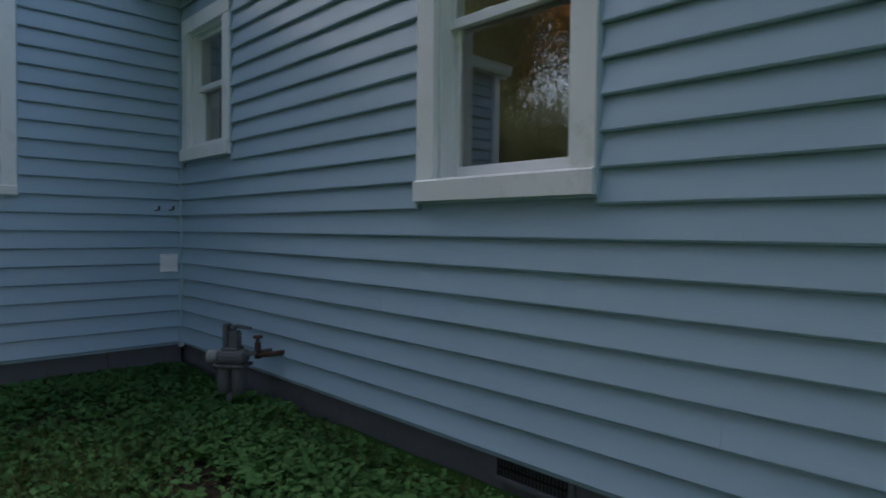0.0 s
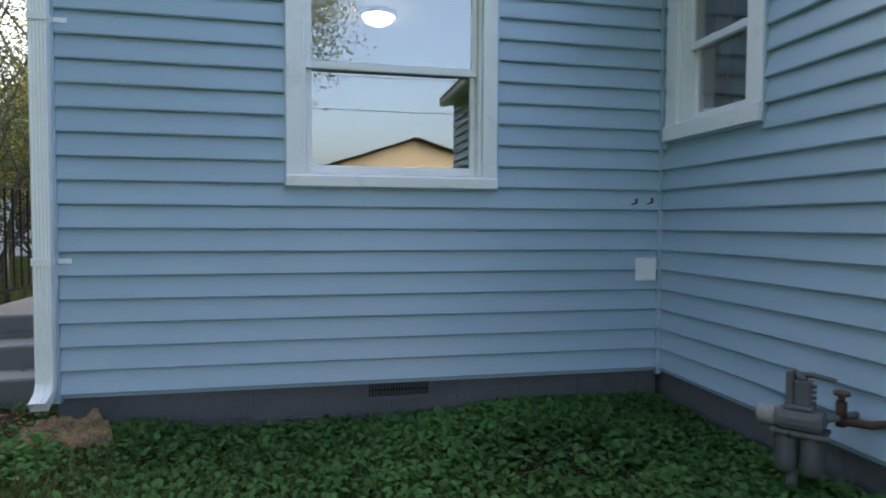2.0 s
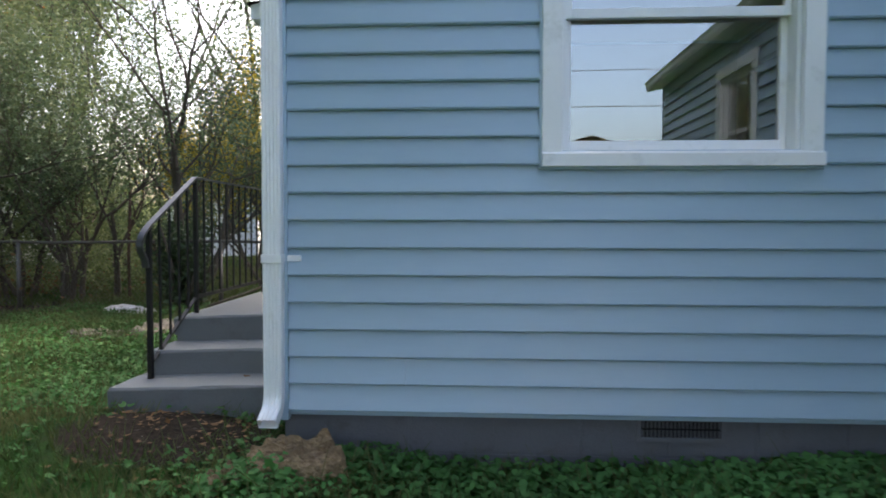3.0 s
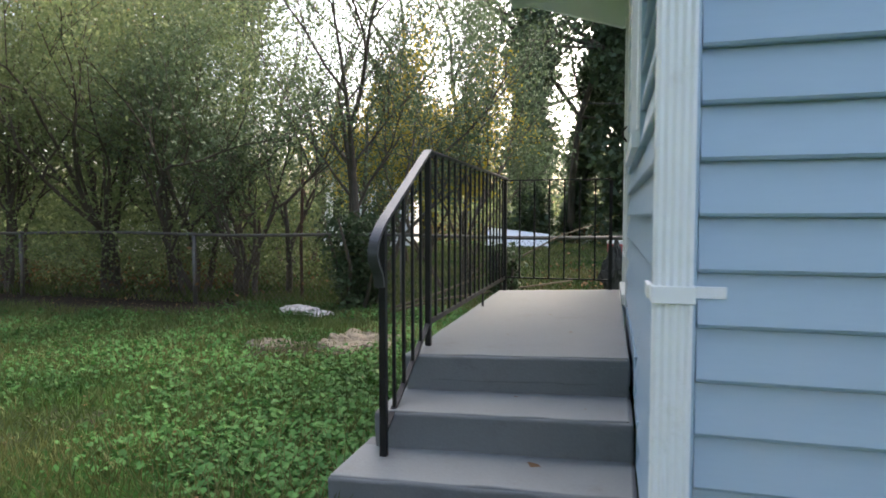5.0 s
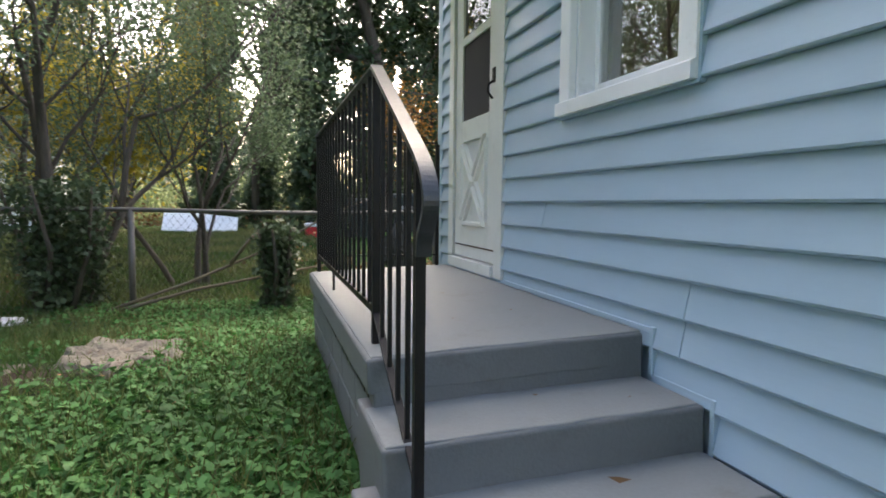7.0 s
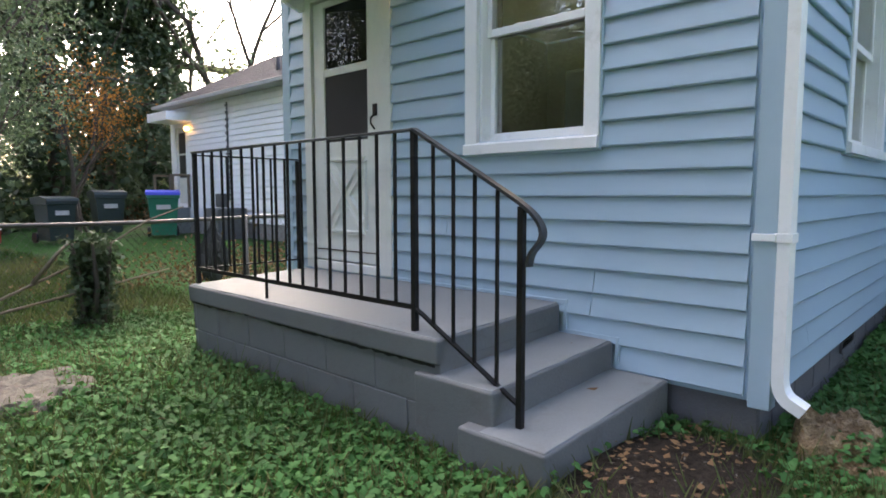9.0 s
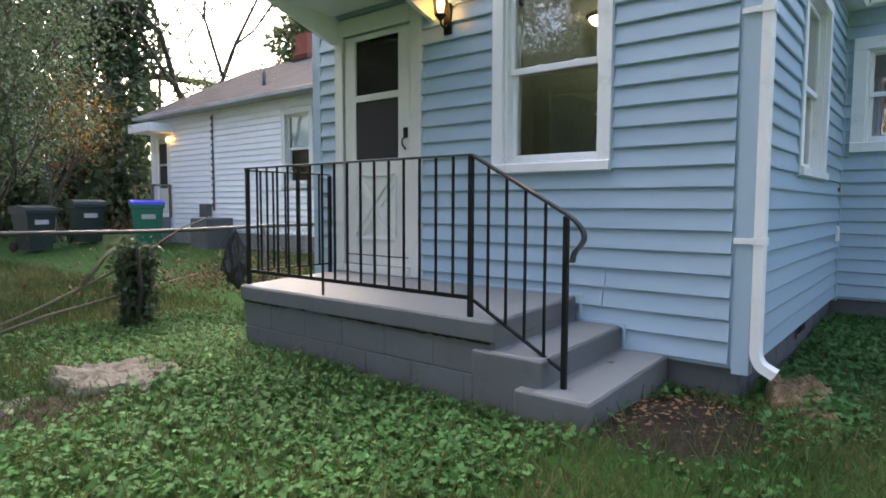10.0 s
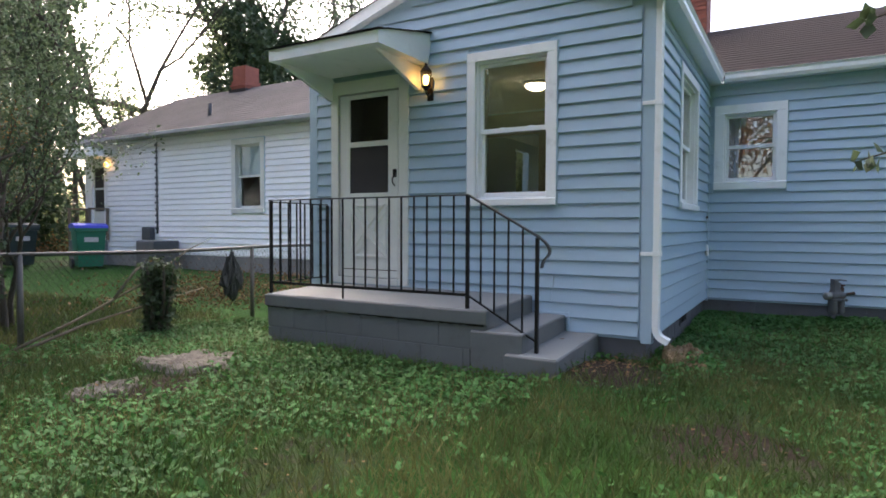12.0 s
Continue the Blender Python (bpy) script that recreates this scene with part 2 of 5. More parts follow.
def bar(bm, a, b, w, d=None):
    """A square bar from a to b, of width w and depth d."""
    a, b = Vector(a), Vector(b)
    z = (b - a).normalized()
    x = z.cross(Vector((0, 1, 0)) if abs(z.y) < 0.9 else Vector((1, 0, 0))).normalized()
    y = z.cross(x)
    d = d or w
    vs = [[bm.verts.new(p + x * sx * w / 2 + y * sy * d / 2) for sx, sy in ((-1, -1), (1, -1), (1, 1), (-1, 1))] for p in (a, b)]
    for k in range(4):
        bm.faces.new((vs[0][k], vs[0][(k + 1) % 4], vs[1][(k + 1) % 4], vs[1][k]))
    bm.faces.new(vs[0][::-1])
    bm.faces.new(vs[1])
    return bm


def prism(bm, outline, x0, x1):
    """A (y, z) outline pushed from x0 to x1."""
    a = [bm.verts.new((x0, *p)) for p in outline]
    b = [bm.verts.new((x1, *p)) for p in outline]
    for k in range(len(a)):
        j = (k + 1) % len(a)
        bm.faces.new((a[k], a[j], b[j], b[k]))
    bm.faces.new(a[::-1])
    bm.faces.new(b)
    return bm


def lathe(bm, profile, center=(0, 0, 0), n=20):
    """Rings of (radius, z) about an upright axis."""
    c, rings = Vector(center), []
    for r, z in profile:
        rings.append([bm.verts.new(c + Vector((r * math.cos(2 * math.pi * k / n), r * math.sin(2 * math.pi * k / n), z))) for k in range(n)])
    for a, b in zip(rings, rings[1:]):
        for k in range(n):
            bm.faces.new((a[k], a[(k + 1) % n], b[(k + 1) % n], b[k])).smooth = True
    bm.faces.new(rings[0][::-1])
    bm.faces.new(rings[-1])
    return bm


def quads(name, verts, mat, parent=None, per=4, label="", kind=""):
    """One mesh out of many loose faces: verts is an array (faces, per, 3)."""
    v = np.asarray(verts, dtype=np.float32).reshape(-1, 3)
    f = len(v) // per
    me = bpy.data.meshes.new(name)
    me.vertices.add(len(v))
    me.loops.add(len(v))
    me.polygons.add(f)
    me.vertices.foreach_set("co", v.ravel())
    me.loops.foreach_set("vertex_index", np.arange(len(v), dtype=np.int32))
    me.polygons.foreach_set("loop_start", np.arange(0, len(v), per, dtype=np.int32))
    me.update(calc_edges=True)
    me.materials.append(mat)
    ob = new(name, me)
    if parent:
        ob.parent = parent
    return tagged(ob, label, "", "", kind)


RNG = np.random.default_rng(5)


def unit(a):
    return a / np.maximum(np.linalg.norm(a, axis=-1, keepdims=True), 1e-6)


def leaf_quads(c, size, droop=0.0, slim=0.5, rng=RNG, flat=0.0):
    """Leaf shapes, four corners each, folded along the midrib, at the places c."""
    n = len(c)
    d = rng.normal(size=(n, 3))
    d[:, 2] = d[:, 2] * (1 - flat) - droop
    d = unit(d)
    s = unit(np.cross(d, unit(rng.normal(size=(n, 3)) * (1 - flat) + np.array([0, 0, 1.0]) * (flat + 0.2))))
    w = np.asarray(size).reshape(-1, 1) * rng.uniform(0.7, 1.3, (n, 1))
    nrm = np.cross(d, s)
    return np.stack([c, c + d * w * 0.5 + s * w * slim * 0.5 + nrm * w * 0.08, c + d * w, c + d * w * 0.5 - s * w * slim * 0.5 + nrm * w * 0.08], axis=1)


# ---- ground ----
def ramp01(v, a, b):
    t = min(1.0, max(0.0, (v - a) / (b - a)))
    return t * t * (3 - 2 * t)


def ground_z(x, y):
    z = -0.10 + 0.06 * ramp01(x, 1.2, 3.4) * ramp01(-y, 1.0, 2.4)
    z -= 0.04 * ramp01(x, 0.5, 0.9) * (1 - ramp01(x, 1.8, 2.6)) * ramp01(y, -1.0, -0.3)
    z += 0.09 * math.exp(-((x + 0.75) ** 2 / 0.5 + (y - 0.2) ** 2 / 0.25))
    z += 0.06 * math.exp(-((x + 1.9) ** 2 + (y - 3.1) ** 2) / 1.2)
    z += 0.2 * ramp01(x, 0.5, 3.0) * ramp01(y, 5.5, 7.5)
    z += 0.018 * noise.noise((x * 1.3, y * 1.3, 0)) + 0.008 * noise.noise((x * 6, y * 6, 3))
    return z


def bare_soil(x, y):
    """How bare the soil lies: by the steps, under the thicket, in worn spots."""
    b = 1.05 * math.exp(-((x + 0.62) ** 2 / 0.22 + (y - 0.15) ** 2 / 0.10))
    b += 0.32 * math.exp(-((x + 1.5) ** 2 / 0.6 + (y + 0.75) ** 2 / 0.1))
    b += 0.9 * math.exp(-((x - 2.9) ** 2 / 0.1 + (y + 2.6) ** 2 / 0.3)) + 0.7 * math.exp(-((x - 2.6) ** 2 / 0.15 + (y + 0.8) ** 2 / 0.05))
    b += 1.0 * ramp01(-x, 3.6, 5.5) * ramp01(y, 3.9, 4.9) * (1 - ramp01(y, 5.6, 6.4))
    b += 0.45 * math.exp(-((x + 2.6) ** 2 / 0.3 + (y - 2.8) ** 2 / 0.12))
    b += 0.26 * ramp01(noise.noise((x * 0.8 + 7, y * 0.8, 2)) + 0.4 * noise.noise((x * 2.7, y * 2.7, 5)), 0.2, 0.5) if y < 5.4 else 0
    return b


def axis_steps(lo, hi, step, far):
    inner = list(np.arange(lo, hi + step / 2, step))
    out, d, p, q = [], step, lo, hi
    pre, post = [], []
    while p > -far or q < far:
        d *= 1.35
        p, q = p - d, q + d
        pre.insert(0, p)
        post.append(q)
    return pre + inner + post


def build_ground():
    xs, ys = axis_steps(-9, 5, 0.12, 900), axis_steps(-8, 8, 0.12, 900)
    verts = [(x, y, ground_z(x, y)) for y in ys for x in xs]
    w = len(xs)
    faces = [(j * w + i, j * w + i + 1, (j + 1) * w + i + 1, (j + 1) * w + i) for j in range(len(ys) - 1) for i in range(w - 1)]
    me = bpy.data.meshes.new("ground")
    me.from_pydata(verts, [], faces)
    me.polygons.foreach_set("use_smooth", [True] * len(faces))
    patch = me.attributes.new("bare", "FLOAT", "POINT")
    patch.data.foreach_set("value", [min(1.0, bare_soil(x, y)) for x, y, z in verts])
    me.materials.append(SOIL)
    return tagged(new("ground", me), "damp brown soil under patchy autumn lawn", "ground", kind="structure")


build_ground()

# ---- the blue house ----
# Wall frames: local x to the right seen from outside, y into the wall, z up.
SOUTH = pose(0, 0, 0)                      # side wall of the annex
PORCHWALL = pose(0, 0, 0, 0, 0, -90)       # gable wall with the door
MAIN = pose(3.585, 0, 0, 0, 0, -90)         # wall of the main house
Z0, ROW, EAVE, THICK = 0.128, 0.127, 3.02, 0.14


def wall(name, m, u0, u1, z0, z1, holes, label, mat=SIDING, inner=None):
    """A wall with openings that go through it."""
    bm = bmesh.new()
    us = sorted({u0, u1, *[h[0] for h in holes], *[h[1] for h in holes]})
    for a, b in zip(us, us[1:]):
        cuts = sorted((h[2], h[3]) for h in holes if h[0] <= a and h[1] >= b)
        z = z0
        for lo, hi in cuts:
            if lo > z:
                box(bm, (a, 0, z), (b, THICK, lo))
            z = hi
        if z1 > z:
            box(bm, (a, 0, z), (b, THICK, z1))
    bmesh.ops.remove_doubles(bm, verts=bm.verts, dist=0.0001)
    ob = part(name, bm, mat)
    ob.matrix_world = m
    return tagged(ob, label, "wall", kind="structure")


def siding_rows(u0, u1, z0, z1, holes, row=ROW, cut=None, seams=()):
    """Stretches (u, u, z) of lapped boards round the openings."""
    out, k, gap = [], 0, 0.0025 if u1 < 0 else 0.0008
    while z0 + k * row < z1 - 0.02:
        za, zb = z0 + k * row, min(z0 + (k + 1) * row, z1)
        a, b = (u0, u1) if not cut else cut((za + zb) / 2, u0, u1)
        spans = [(a, b)] if b - a > 0.05 else []
        for h in holes:
            if h[2] < (za + zb) / 2 < h[3]:
                spans = [s for p, q in spans for s in ((p, min(q, h[0])), (max(p, h[1]), q)) if s[1] - s[0] > 0.01]
        for sk, su in seams:
            if sk == k:
                spans = [s for p, q in spans for s in (((p, su - gap), (su + gap, q)) if p < su < q else ((p, q),))]
        out += [(p, q, za, zb) for p, q in spans]
        k += 1
    return out


def plank_mesh(bm, u0, u1, za, zb, out=0.026):
    """One lapped board: butt edge proud below, tucked in above, with a small lip."""
    prism(bm, [(0.0, za + 0.002), (-out + 0.009, za), (-out + 0.003, za + 0.003), (-out, za + 0.010), (-0.002, zb + 0.006), (0.0, zb + 0.006)], u0, u1)
    return bm


W1 = (1.237, 2.466, 1.264, 2.735)            # casing outlines: left, right, bottom, top
C1 = (-1.732, -0.824, 1.270, 2.735)
DOOR = (-3.44, -2.415, 0.45, 2.645)
B1 = (0.08, 0.925, 1.575, 2.675)
B0 = (2.895, 3.85, 1.183, 2.68)
CAS, SLIM = 0.115, 0.09                     # casing widths


def inner_hole(o, c=CAS):
    return (o[0] + c, o[1] - c, o[2] + (0.075 if c == SLIM else c * 0.9), o[3] - c)


GABLE = 3.62       # height of the ridge of the annex
LEN_C = 3.74


def gable_cut(z, a, b):
    if z < EAVE - 0.06:
        return a, b
    s = (z - EAVE + 0.06) / (GABLE - EAVE) * LEN_C / 2
    return a + s, b - s


wall_south = wall("wall_south", SOUTH, 0.02, 3.585, Z0 - 0.02, EAVE, [inner_hole(W1, SLIM)], "annex side wall clad in blue lapped vinyl siding")
wall_porch = wall("wall_porch", PORCHWALL, -LEN_C, -0.02, Z0 - 0.02, EAVE, [inner_hole(C1, SLIM), (DOOR[0] + 0.1, DOOR[1] - 0.1, DOOR[2] + 0.05, DOOR[3] - 0.1)], "gable wall behind the porch, blue vinyl siding")
wall_main = wall("wall_main", MAIN, -4.2, 5.8, Z0 - 0.02, EAVE, [inner_hole(B1), inner_hole(B0), (-3.3, -2.4, 0.5, 2.5)], "main house wall clad in blue lapped vinyl siding")
bm = bmesh.new()
prism(bm, [(0, EAVE), (LEN_C, EAVE), (LEN_C / 2, GABLE)], 0.002, THICK)
tagged(part("wall_gable", bm, SIDING), "gable triangle above the porch wall", "wall", kind="structure")
wall_north = wall("wall_north", pose(3.585, LEN_C, 0, 0, 0, 180), 0, 3.585, Z0 - 0.02, EAVE, [], "hidden far side wall of the annex")
wall_end = wall("wall_end", pose(3.585, -5.8, 0), 0, 5.2, Z0 - 0.02, EAVE, [], "end wall of the main house")
wall_back = wall("wall_back", pose(8.73, -5.8, 0, 0, 0, 90), 0, 10.0, Z0 - 0.02, EAVE, [(8.6, 9.5, 1.2, 2.5)], "back wall of the main house")
wall_far = wall("wall_far", pose(8.73, 4.2, 0, 0, 0, 180), 0, 5.2, Z0 - 0.02, EAVE, [(1.5, 2.2, 1.6, 2.7)], "far end wall of the main house")


def clad(parent, rows, mat=SIDING):
    for p, q, za, zb in rows:
        part("siding_board", plank_mesh(bmesh.new(), p, q, za, zb), mat, parent)


clad(wall_south, siding_rows(0.07, 3.55, Z0, EAVE, [W1], seams=((1, 0.62),)))
clad(wall_main, siding_rows(0.03, 5.75, Z0, EAVE, [B1, B0], seams=((4, 2.62), (7, 1.9), (2, 4.3))))
clad(wall_porch, siding_rows(-LEN_C + 0.09, -0.09, Z0, GABLE, [C1, DOOR, (-9, -1.0, 0, 0.44), (-1.03, -0.71, 0, 0.30)], cut=gable_cut, seams=((2, -0.86), (3, -0.845), (5, -1.9))))

# corner posts, channels and frieze boards
CORNERS = boxes(((-0.022, -0.022, 0.085), (0.068, 0.07, EAVE)), bevel=0.004)
tagged(part("corner_post", CORNERS, CORNER), "pale blue vinyl corner post of the annex", "trim", kind="structure")
tagged(part("corner_post", boxes(((-0.022, LEN_C - 0.09, 0.085), (0.06, LEN_C + 0.02, EAVE)), bevel=0.004), CORNER), "pale blue vinyl corner post beside the door", "trim", kind="structure")
tagged(part("corner_post", boxes(((3.563, -5.82, 0.085), (3.655, -5.72, EAVE)), bevel=0.004), CORNER), "pale blue vinyl corner post of the main house", "trim", kind="structure")
tagged(part("corner_channel", boxes(((3.548, -0.032, 0.09), (3.585, 0.002, EAVE)), bevel=0.003), CORNER), "narrow blue channel in the inner corner", "trim", kind="structure")
for k, (ya, yb, z) in enumerate(((1.00, 1.02, (0.29, 0.46)), (0.69, 0.71, (0.12, 0.30)))):
    tagged(part("siding_channel", boxes(((-0.026, ya, z[0]), (0.0, yb, z[1])), bevel=0.002), CORNER), "pale channel where siding meets the steps", "trim", kind="structure")
for ya, yb, z in ((1.0, 2.36, 0.44), (0.71, 1.0, 0.282)):
    tagged(part("siding_channel", boxes(((-0.022, ya, z - 0.006), (0.0, yb, z + 0.016)), bevel=0.002), CORNER), "pale channel where siding meets the steps", "trim", kind="structure")

# foundation, with vents
FO = -0.35
foundation = part("foundation", boxes(((0.035, 0.035, FO), (3.585, 0.18, Z0 + 0.02)), ((0.035, 0.18, FO), (0.18, 3.71, Z0 + 0.02)), ((0.18, 3.56, FO), (3.585, 3.71, Z0 + 0.02)),
                                      ((3.62, -5.76, FO), (3.71, 4.15, Z0 + 0.02)), ((3.71, -5.76, FO), (8.7, -5.6, Z0 + 0.02)), ((8.55, -5.6, FO), (8.7, 4.15, Z0 + 0.02)), ((3.71, 4.0, FO), (8.55, 4.15, Z0 + 0.02))), FOUND)
tagged(foundation, "dark grey painted block foundation of the house", "foundation", kind="structure")


def block_course(parent, m, u0, u1, zs, mat, out=0.012, length=0.4):
    for k, (za, zb) in enumerate(zs):
        u = u0 - (length / 2 if k % 2 else 0)
        while u < u1:
            a, b = max(u, u0), min(u + length, u1)
            if b - a > 0.03:
                ob = part("block", boxes(((a + 0.005, -out, za + 0.005), (b - 0.005, 0.002, zb - 0.005)), bevel=0.004), mat, parent)
                ob.matrix_world = m
            u += length


block_course(foundation, pose(0.035, 0.035, 0), 0, 3.5, ((-0.27, -0.07), (-0.07, 0.126)), FOUND, 0.003)
block_course(foundation, pose(0.035, 0.035, 0, 0, 0, -90), -0.6, 0, ((-0.27, -0.07), (-0.07, 0.126)), FOUND, 0.003)
block_course(foundation, pose(3.62, 0, 0, 0, 0, -90), 0, 5.6, ((-0.27, -0.07), (-0.07, 0.126)), FOUND, 0.003)


def foundation_vent(m, label):
    t = thing("foundation_vent", m, label, "vent")
    part("frame", boxes(((0, -0.012, 0), (0.4, 0.0, 0.02)), ((0, -0.012, 0.10), (0.4, 0.0, 0.12)), ((0, -0.012, 0.02), (0.02, 0.0, 0.10)), ((0.38, -0.012, 0.02), (0.4, 0.0, 0.10))), MORTAR, t)
    part("grille", boxes(*[((0.02 + k * 0.018, -0.005, 0.02), (0.026 + k * 0.018, -0.001, 0.10)) for k in range(20)], ((0.02, -0.006, 0.055), (0.38, -0.002, 0.062))), IRON, t, "dark metal grille")


foundation_vent(pose(1.685, 0.026, 0.004), "dark foundation vent under the annex wall")
foundation_vent(pose(3.611, -3.35, 0.004, 0, 0, -90), "dark foundation vent under the main wall")


# ---- windows ----
def window(name, m, o, label, sill=True, double=True, cas=CAS, mat=WHITE, pane=GLASS, rail=None):
    """A sash window: casing boards, sill, jamb, two sashes, panes."""
    t = thing(name, m, label, "window", kind="structure")
    l, r, b, tp = o
    il, ir, ib, it = inner_hole(o, cas)
    face = 0.055 if cas == SLIM else 0.088
    part("casing", boxes(((l, -0.036, b + face), (il, 0.0, tp - cas)), bevel=0.004), mat, t)
    part("casing", boxes(((ir, -0.036, b + face), (r, 0.0, tp - cas)), bevel=0.004), mat, t)
    part("casing", boxes(((l, -0.038, tp - cas), (r, 0.0, tp)), bevel=0.004), mat, t)
    part("drip_channel", boxes(((l - 0.012, -0.03, b - 0.012), (r + 0.012, 0.0, b)), ((l - 0.012, -0.026, b), (l, 0.0, tp + 0.012)), ((r, -0.026, b), (r + 0.012, 0.0, tp + 0.012)), ((l, -0.03, tp), (r, 0.0, tp + 0.012))), CORNER, t)
    sl = bmesh.new()
    prism(sl, [(0.06, ib + 0.008), (-0.03, b + face + 0.012), (-0.055, b + face), (-0.055, b), (0.0, b), (0.0, ib - 0.004), (0.06, ib - 0.004)], l, r)
    part("window_sill", sl, mat, t)
    part("jamb", boxes(((il, 0.0, ib), (il + 0.018, THICK, it)), ((ir - 0.018, 0.0, ib), (ir, THICK, it)), ((il + 0.018, 0.0, it - 0.018), (ir - 0.018, THICK, it)), ((il + 0.018, 0.062, ib - 0.004), (ir - 0.018, THICK, ib + 0.01))), mat, t)
    mid = rail or (ib + it) / 2
    for nm, za, zb, y in (("upper_sash", mid - 0.02, it - 0.018, 0.045), ("lower_sash", ib + 0.01, mid + 0.02, 0.078)):
        a, c, e = il + 0.019, ir - 0.019, 0.032
        s = part(nm, boxes(((a, y, za), (a + e, y + 0.03, zb)), ((c - e, y, za), (c, y + 0.03, zb)), ((a + e, y, za), (c - e, y + 0.03, za + e + 0.012)), ((a + e, y, zb - e), (c - e, y + 0.03, zb)), bevel=0.003), mat, t)
        g = part("pane", boxes(((a + e, y + 0.013, za + e + 0.012), (c - e, y + 0.017, zb - e))), pane, s, "clear reflecting pane")
        g.visible_shadow = False
    for f in (0.3, 0.7):
        u = il + (ir - il) * f
        part("sash_lock", boxes(((u, 0.055, mid + 0.018), (u + 0.05, 0.075, mid + 0.032)), bevel=0.003), mat, t)
    return t


window("window_1", SOUTH, W1, "white sash window reflecting sky, annex side wall", rail=1.965, cas=SLIM)
window("window_2", PORCHWALL, C1, "white sash window beside the porch, lit room behind", rail=1.985, cas=SLIM)
window("window_3", MAIN, B1, "small white sash window at the inner corner", rail=2.13)
window("window_4", MAIN, B0, "white sash window in the main house wall", rail=1.98)


# ---- porch door ----
def storm_door():
    t = thing("door_1", PORCHWALL, "closed cream-white crossbuck storm door above the porch", "door", kind="structure")
    l, r, b, tp = DOOR
    part("casing", boxes(((l, -0.03, b), (l + 0.10, THICK, tp)), bevel=0.004), DOORWHITE, t)
    part("casing", boxes(((r - 0.12, -0.03, b), (r, THICK, tp)), bevel=0.004), DOORWHITE, t)
    part("casing", boxes(((l + 0.10, -0.032, tp - 0.14), (r - 0.12, THICK, tp)), bevel=0.004), DOORWHITE, t)
    part("threshold", boxes(((l + 0.1, -0.05, b), (r - 0.12, THICK, b + 0.065)), bevel=0.004), DOORWHITE, t)
    a, c, z0, z1 = l + 0.115, r - 0.135, b + 0.075, tp - 0.155
    ga, gc = a + 0.135, c - 0.13
    gz, gm, gt = 1.43, 1.955, 2.445
    slab = part("door_slab", boxes(((a, -0.012, z0), (ga, 0.022, z1)), ((gc, -0.012, z0), (c, 0.022, z1)), ((ga, -0.012, gt), (gc, 0.022, z1)), ((ga, -0.012, gm - 0.028), (gc, 0.022, gm + 0.028)), ((ga, -0.012, z0), (gc, 0.022, gz)), bevel=0.003), DOORWHITE, t)
    for za, zb in ((gz, gm - 0.028), (gm + 0.028, gt)):
        g = part("pane", boxes(((ga, 0.004, za), (gc, 0.008, zb))), DARKGLASS, slab, "dark reflecting pane")
        g.visible_shadow = False
        part("screen", boxes(((ga, 0.016, za), (gc, 0.019, zb)) if za > gz else ((ga, -0.002, za), (gc, 0.001, zb))), SCREEN, slab, "dark grey insect screen")
    # crossbuck: raised triangles in the lower panel
    pa, pc, pz, pt = ga + 0.0, gc - 0.0, z0 + 0.20, gz - 0.11
    mx, mz = (pa + pc) / 2, (pz + pt) / 2
    for tri in (((pa, pt), (pc, pt), (mx, mz)), ((pa, pz), (pc, pz), (mx, mz)), ((pa, pz), (pa, pt), (mx, mz)), ((pc, pz), (pc, pt), (mx, mz))):
        cx, cz = sum(p[0] for p in tri) / 3, sum(p[1] for p in tri) / 3
        bm = bmesh.new()
        ring = [[(cx + (u - cx) * k, cz + (w - cz) * k, y) for u, w in tri] for k, y in ((0.88, -0.011), (0.82, -0.034), (0.66, -0.034), (0.58, -0.014))]
        vs = [[bm.verts.new((u, y, w)) for u, w, y in rr] for rr in ring]
        for p, q in zip(vs, vs[1:]):
            for k in range(3):
                bm.faces.new((p[k], p[(k + 1) % 3], q[(k + 1) % 3], q[k]))
        bm.faces.new(vs[-1])
        part("panel_moulding", bm, DOORWHITE, slab)
    bm = boxes(((c - 0.065, -0.022, 1.585), (c - 0.02, -0.012, 1.67)), bevel=0.003)
    tube(bm, [(c - 0.045, -0.016, 1.60), (c - 0.05, -0.05, 1.57), (c - 0.045, -0.055, 1.53), (c - 0.03, -0.03, 1.49)], 0.007, 6)
    part("door_handle", bm, IRON, slab, "small black handle")
    part("kick_line", boxes(((a + 0.02, -0.016, z0 + 0.075), (c - 0.02, -0.011, z0 + 0.083))), RUST, slab, "thin dark sweep line")


storm_door()
part_inner = boxes(((-3.32, 0.06, 0.5), (-2.53, 0.1, 2.56)))
inner_door = part("door_2", part_inner, DOORWHITE)
inner_door.matrix_world = PORCHWALL
tagged(inner_door, "white inner door behind the storm door", "door", kind="structure")

# ---- rooms behind the windows ----
tagged(part("floor", boxes(((0.14, 0.14, 0.44), (3.585, 3.56, 0.5)), ((3.73, -5.66, 0.44), (8.59, 4.06, 0.5))), WOODFLOOR), "brown wooden floor of the rooms", "floor", kind="structure")
tagged(part("ceiling", boxes(((0.14, 0.14, 2.88), (3.585, 3.56, 2.92)), ((3.73, -5.66, 2.88), (8.59, 4.06, 2.92))), CEILPAINT), "white plaster ceiling of the rooms", "ceiling", kind="structure")
LIN = [((0.141, 3.55, 0.5), (3.584, 3.558, 2.85)), ((3.731, -2.2, 0.5), (8.585, -2.15, 2.85))]
tagged(part("wall_lining", boxes(*LIN), INSIDE), "brown inner walls of the rooms", "wall", kind="structure")
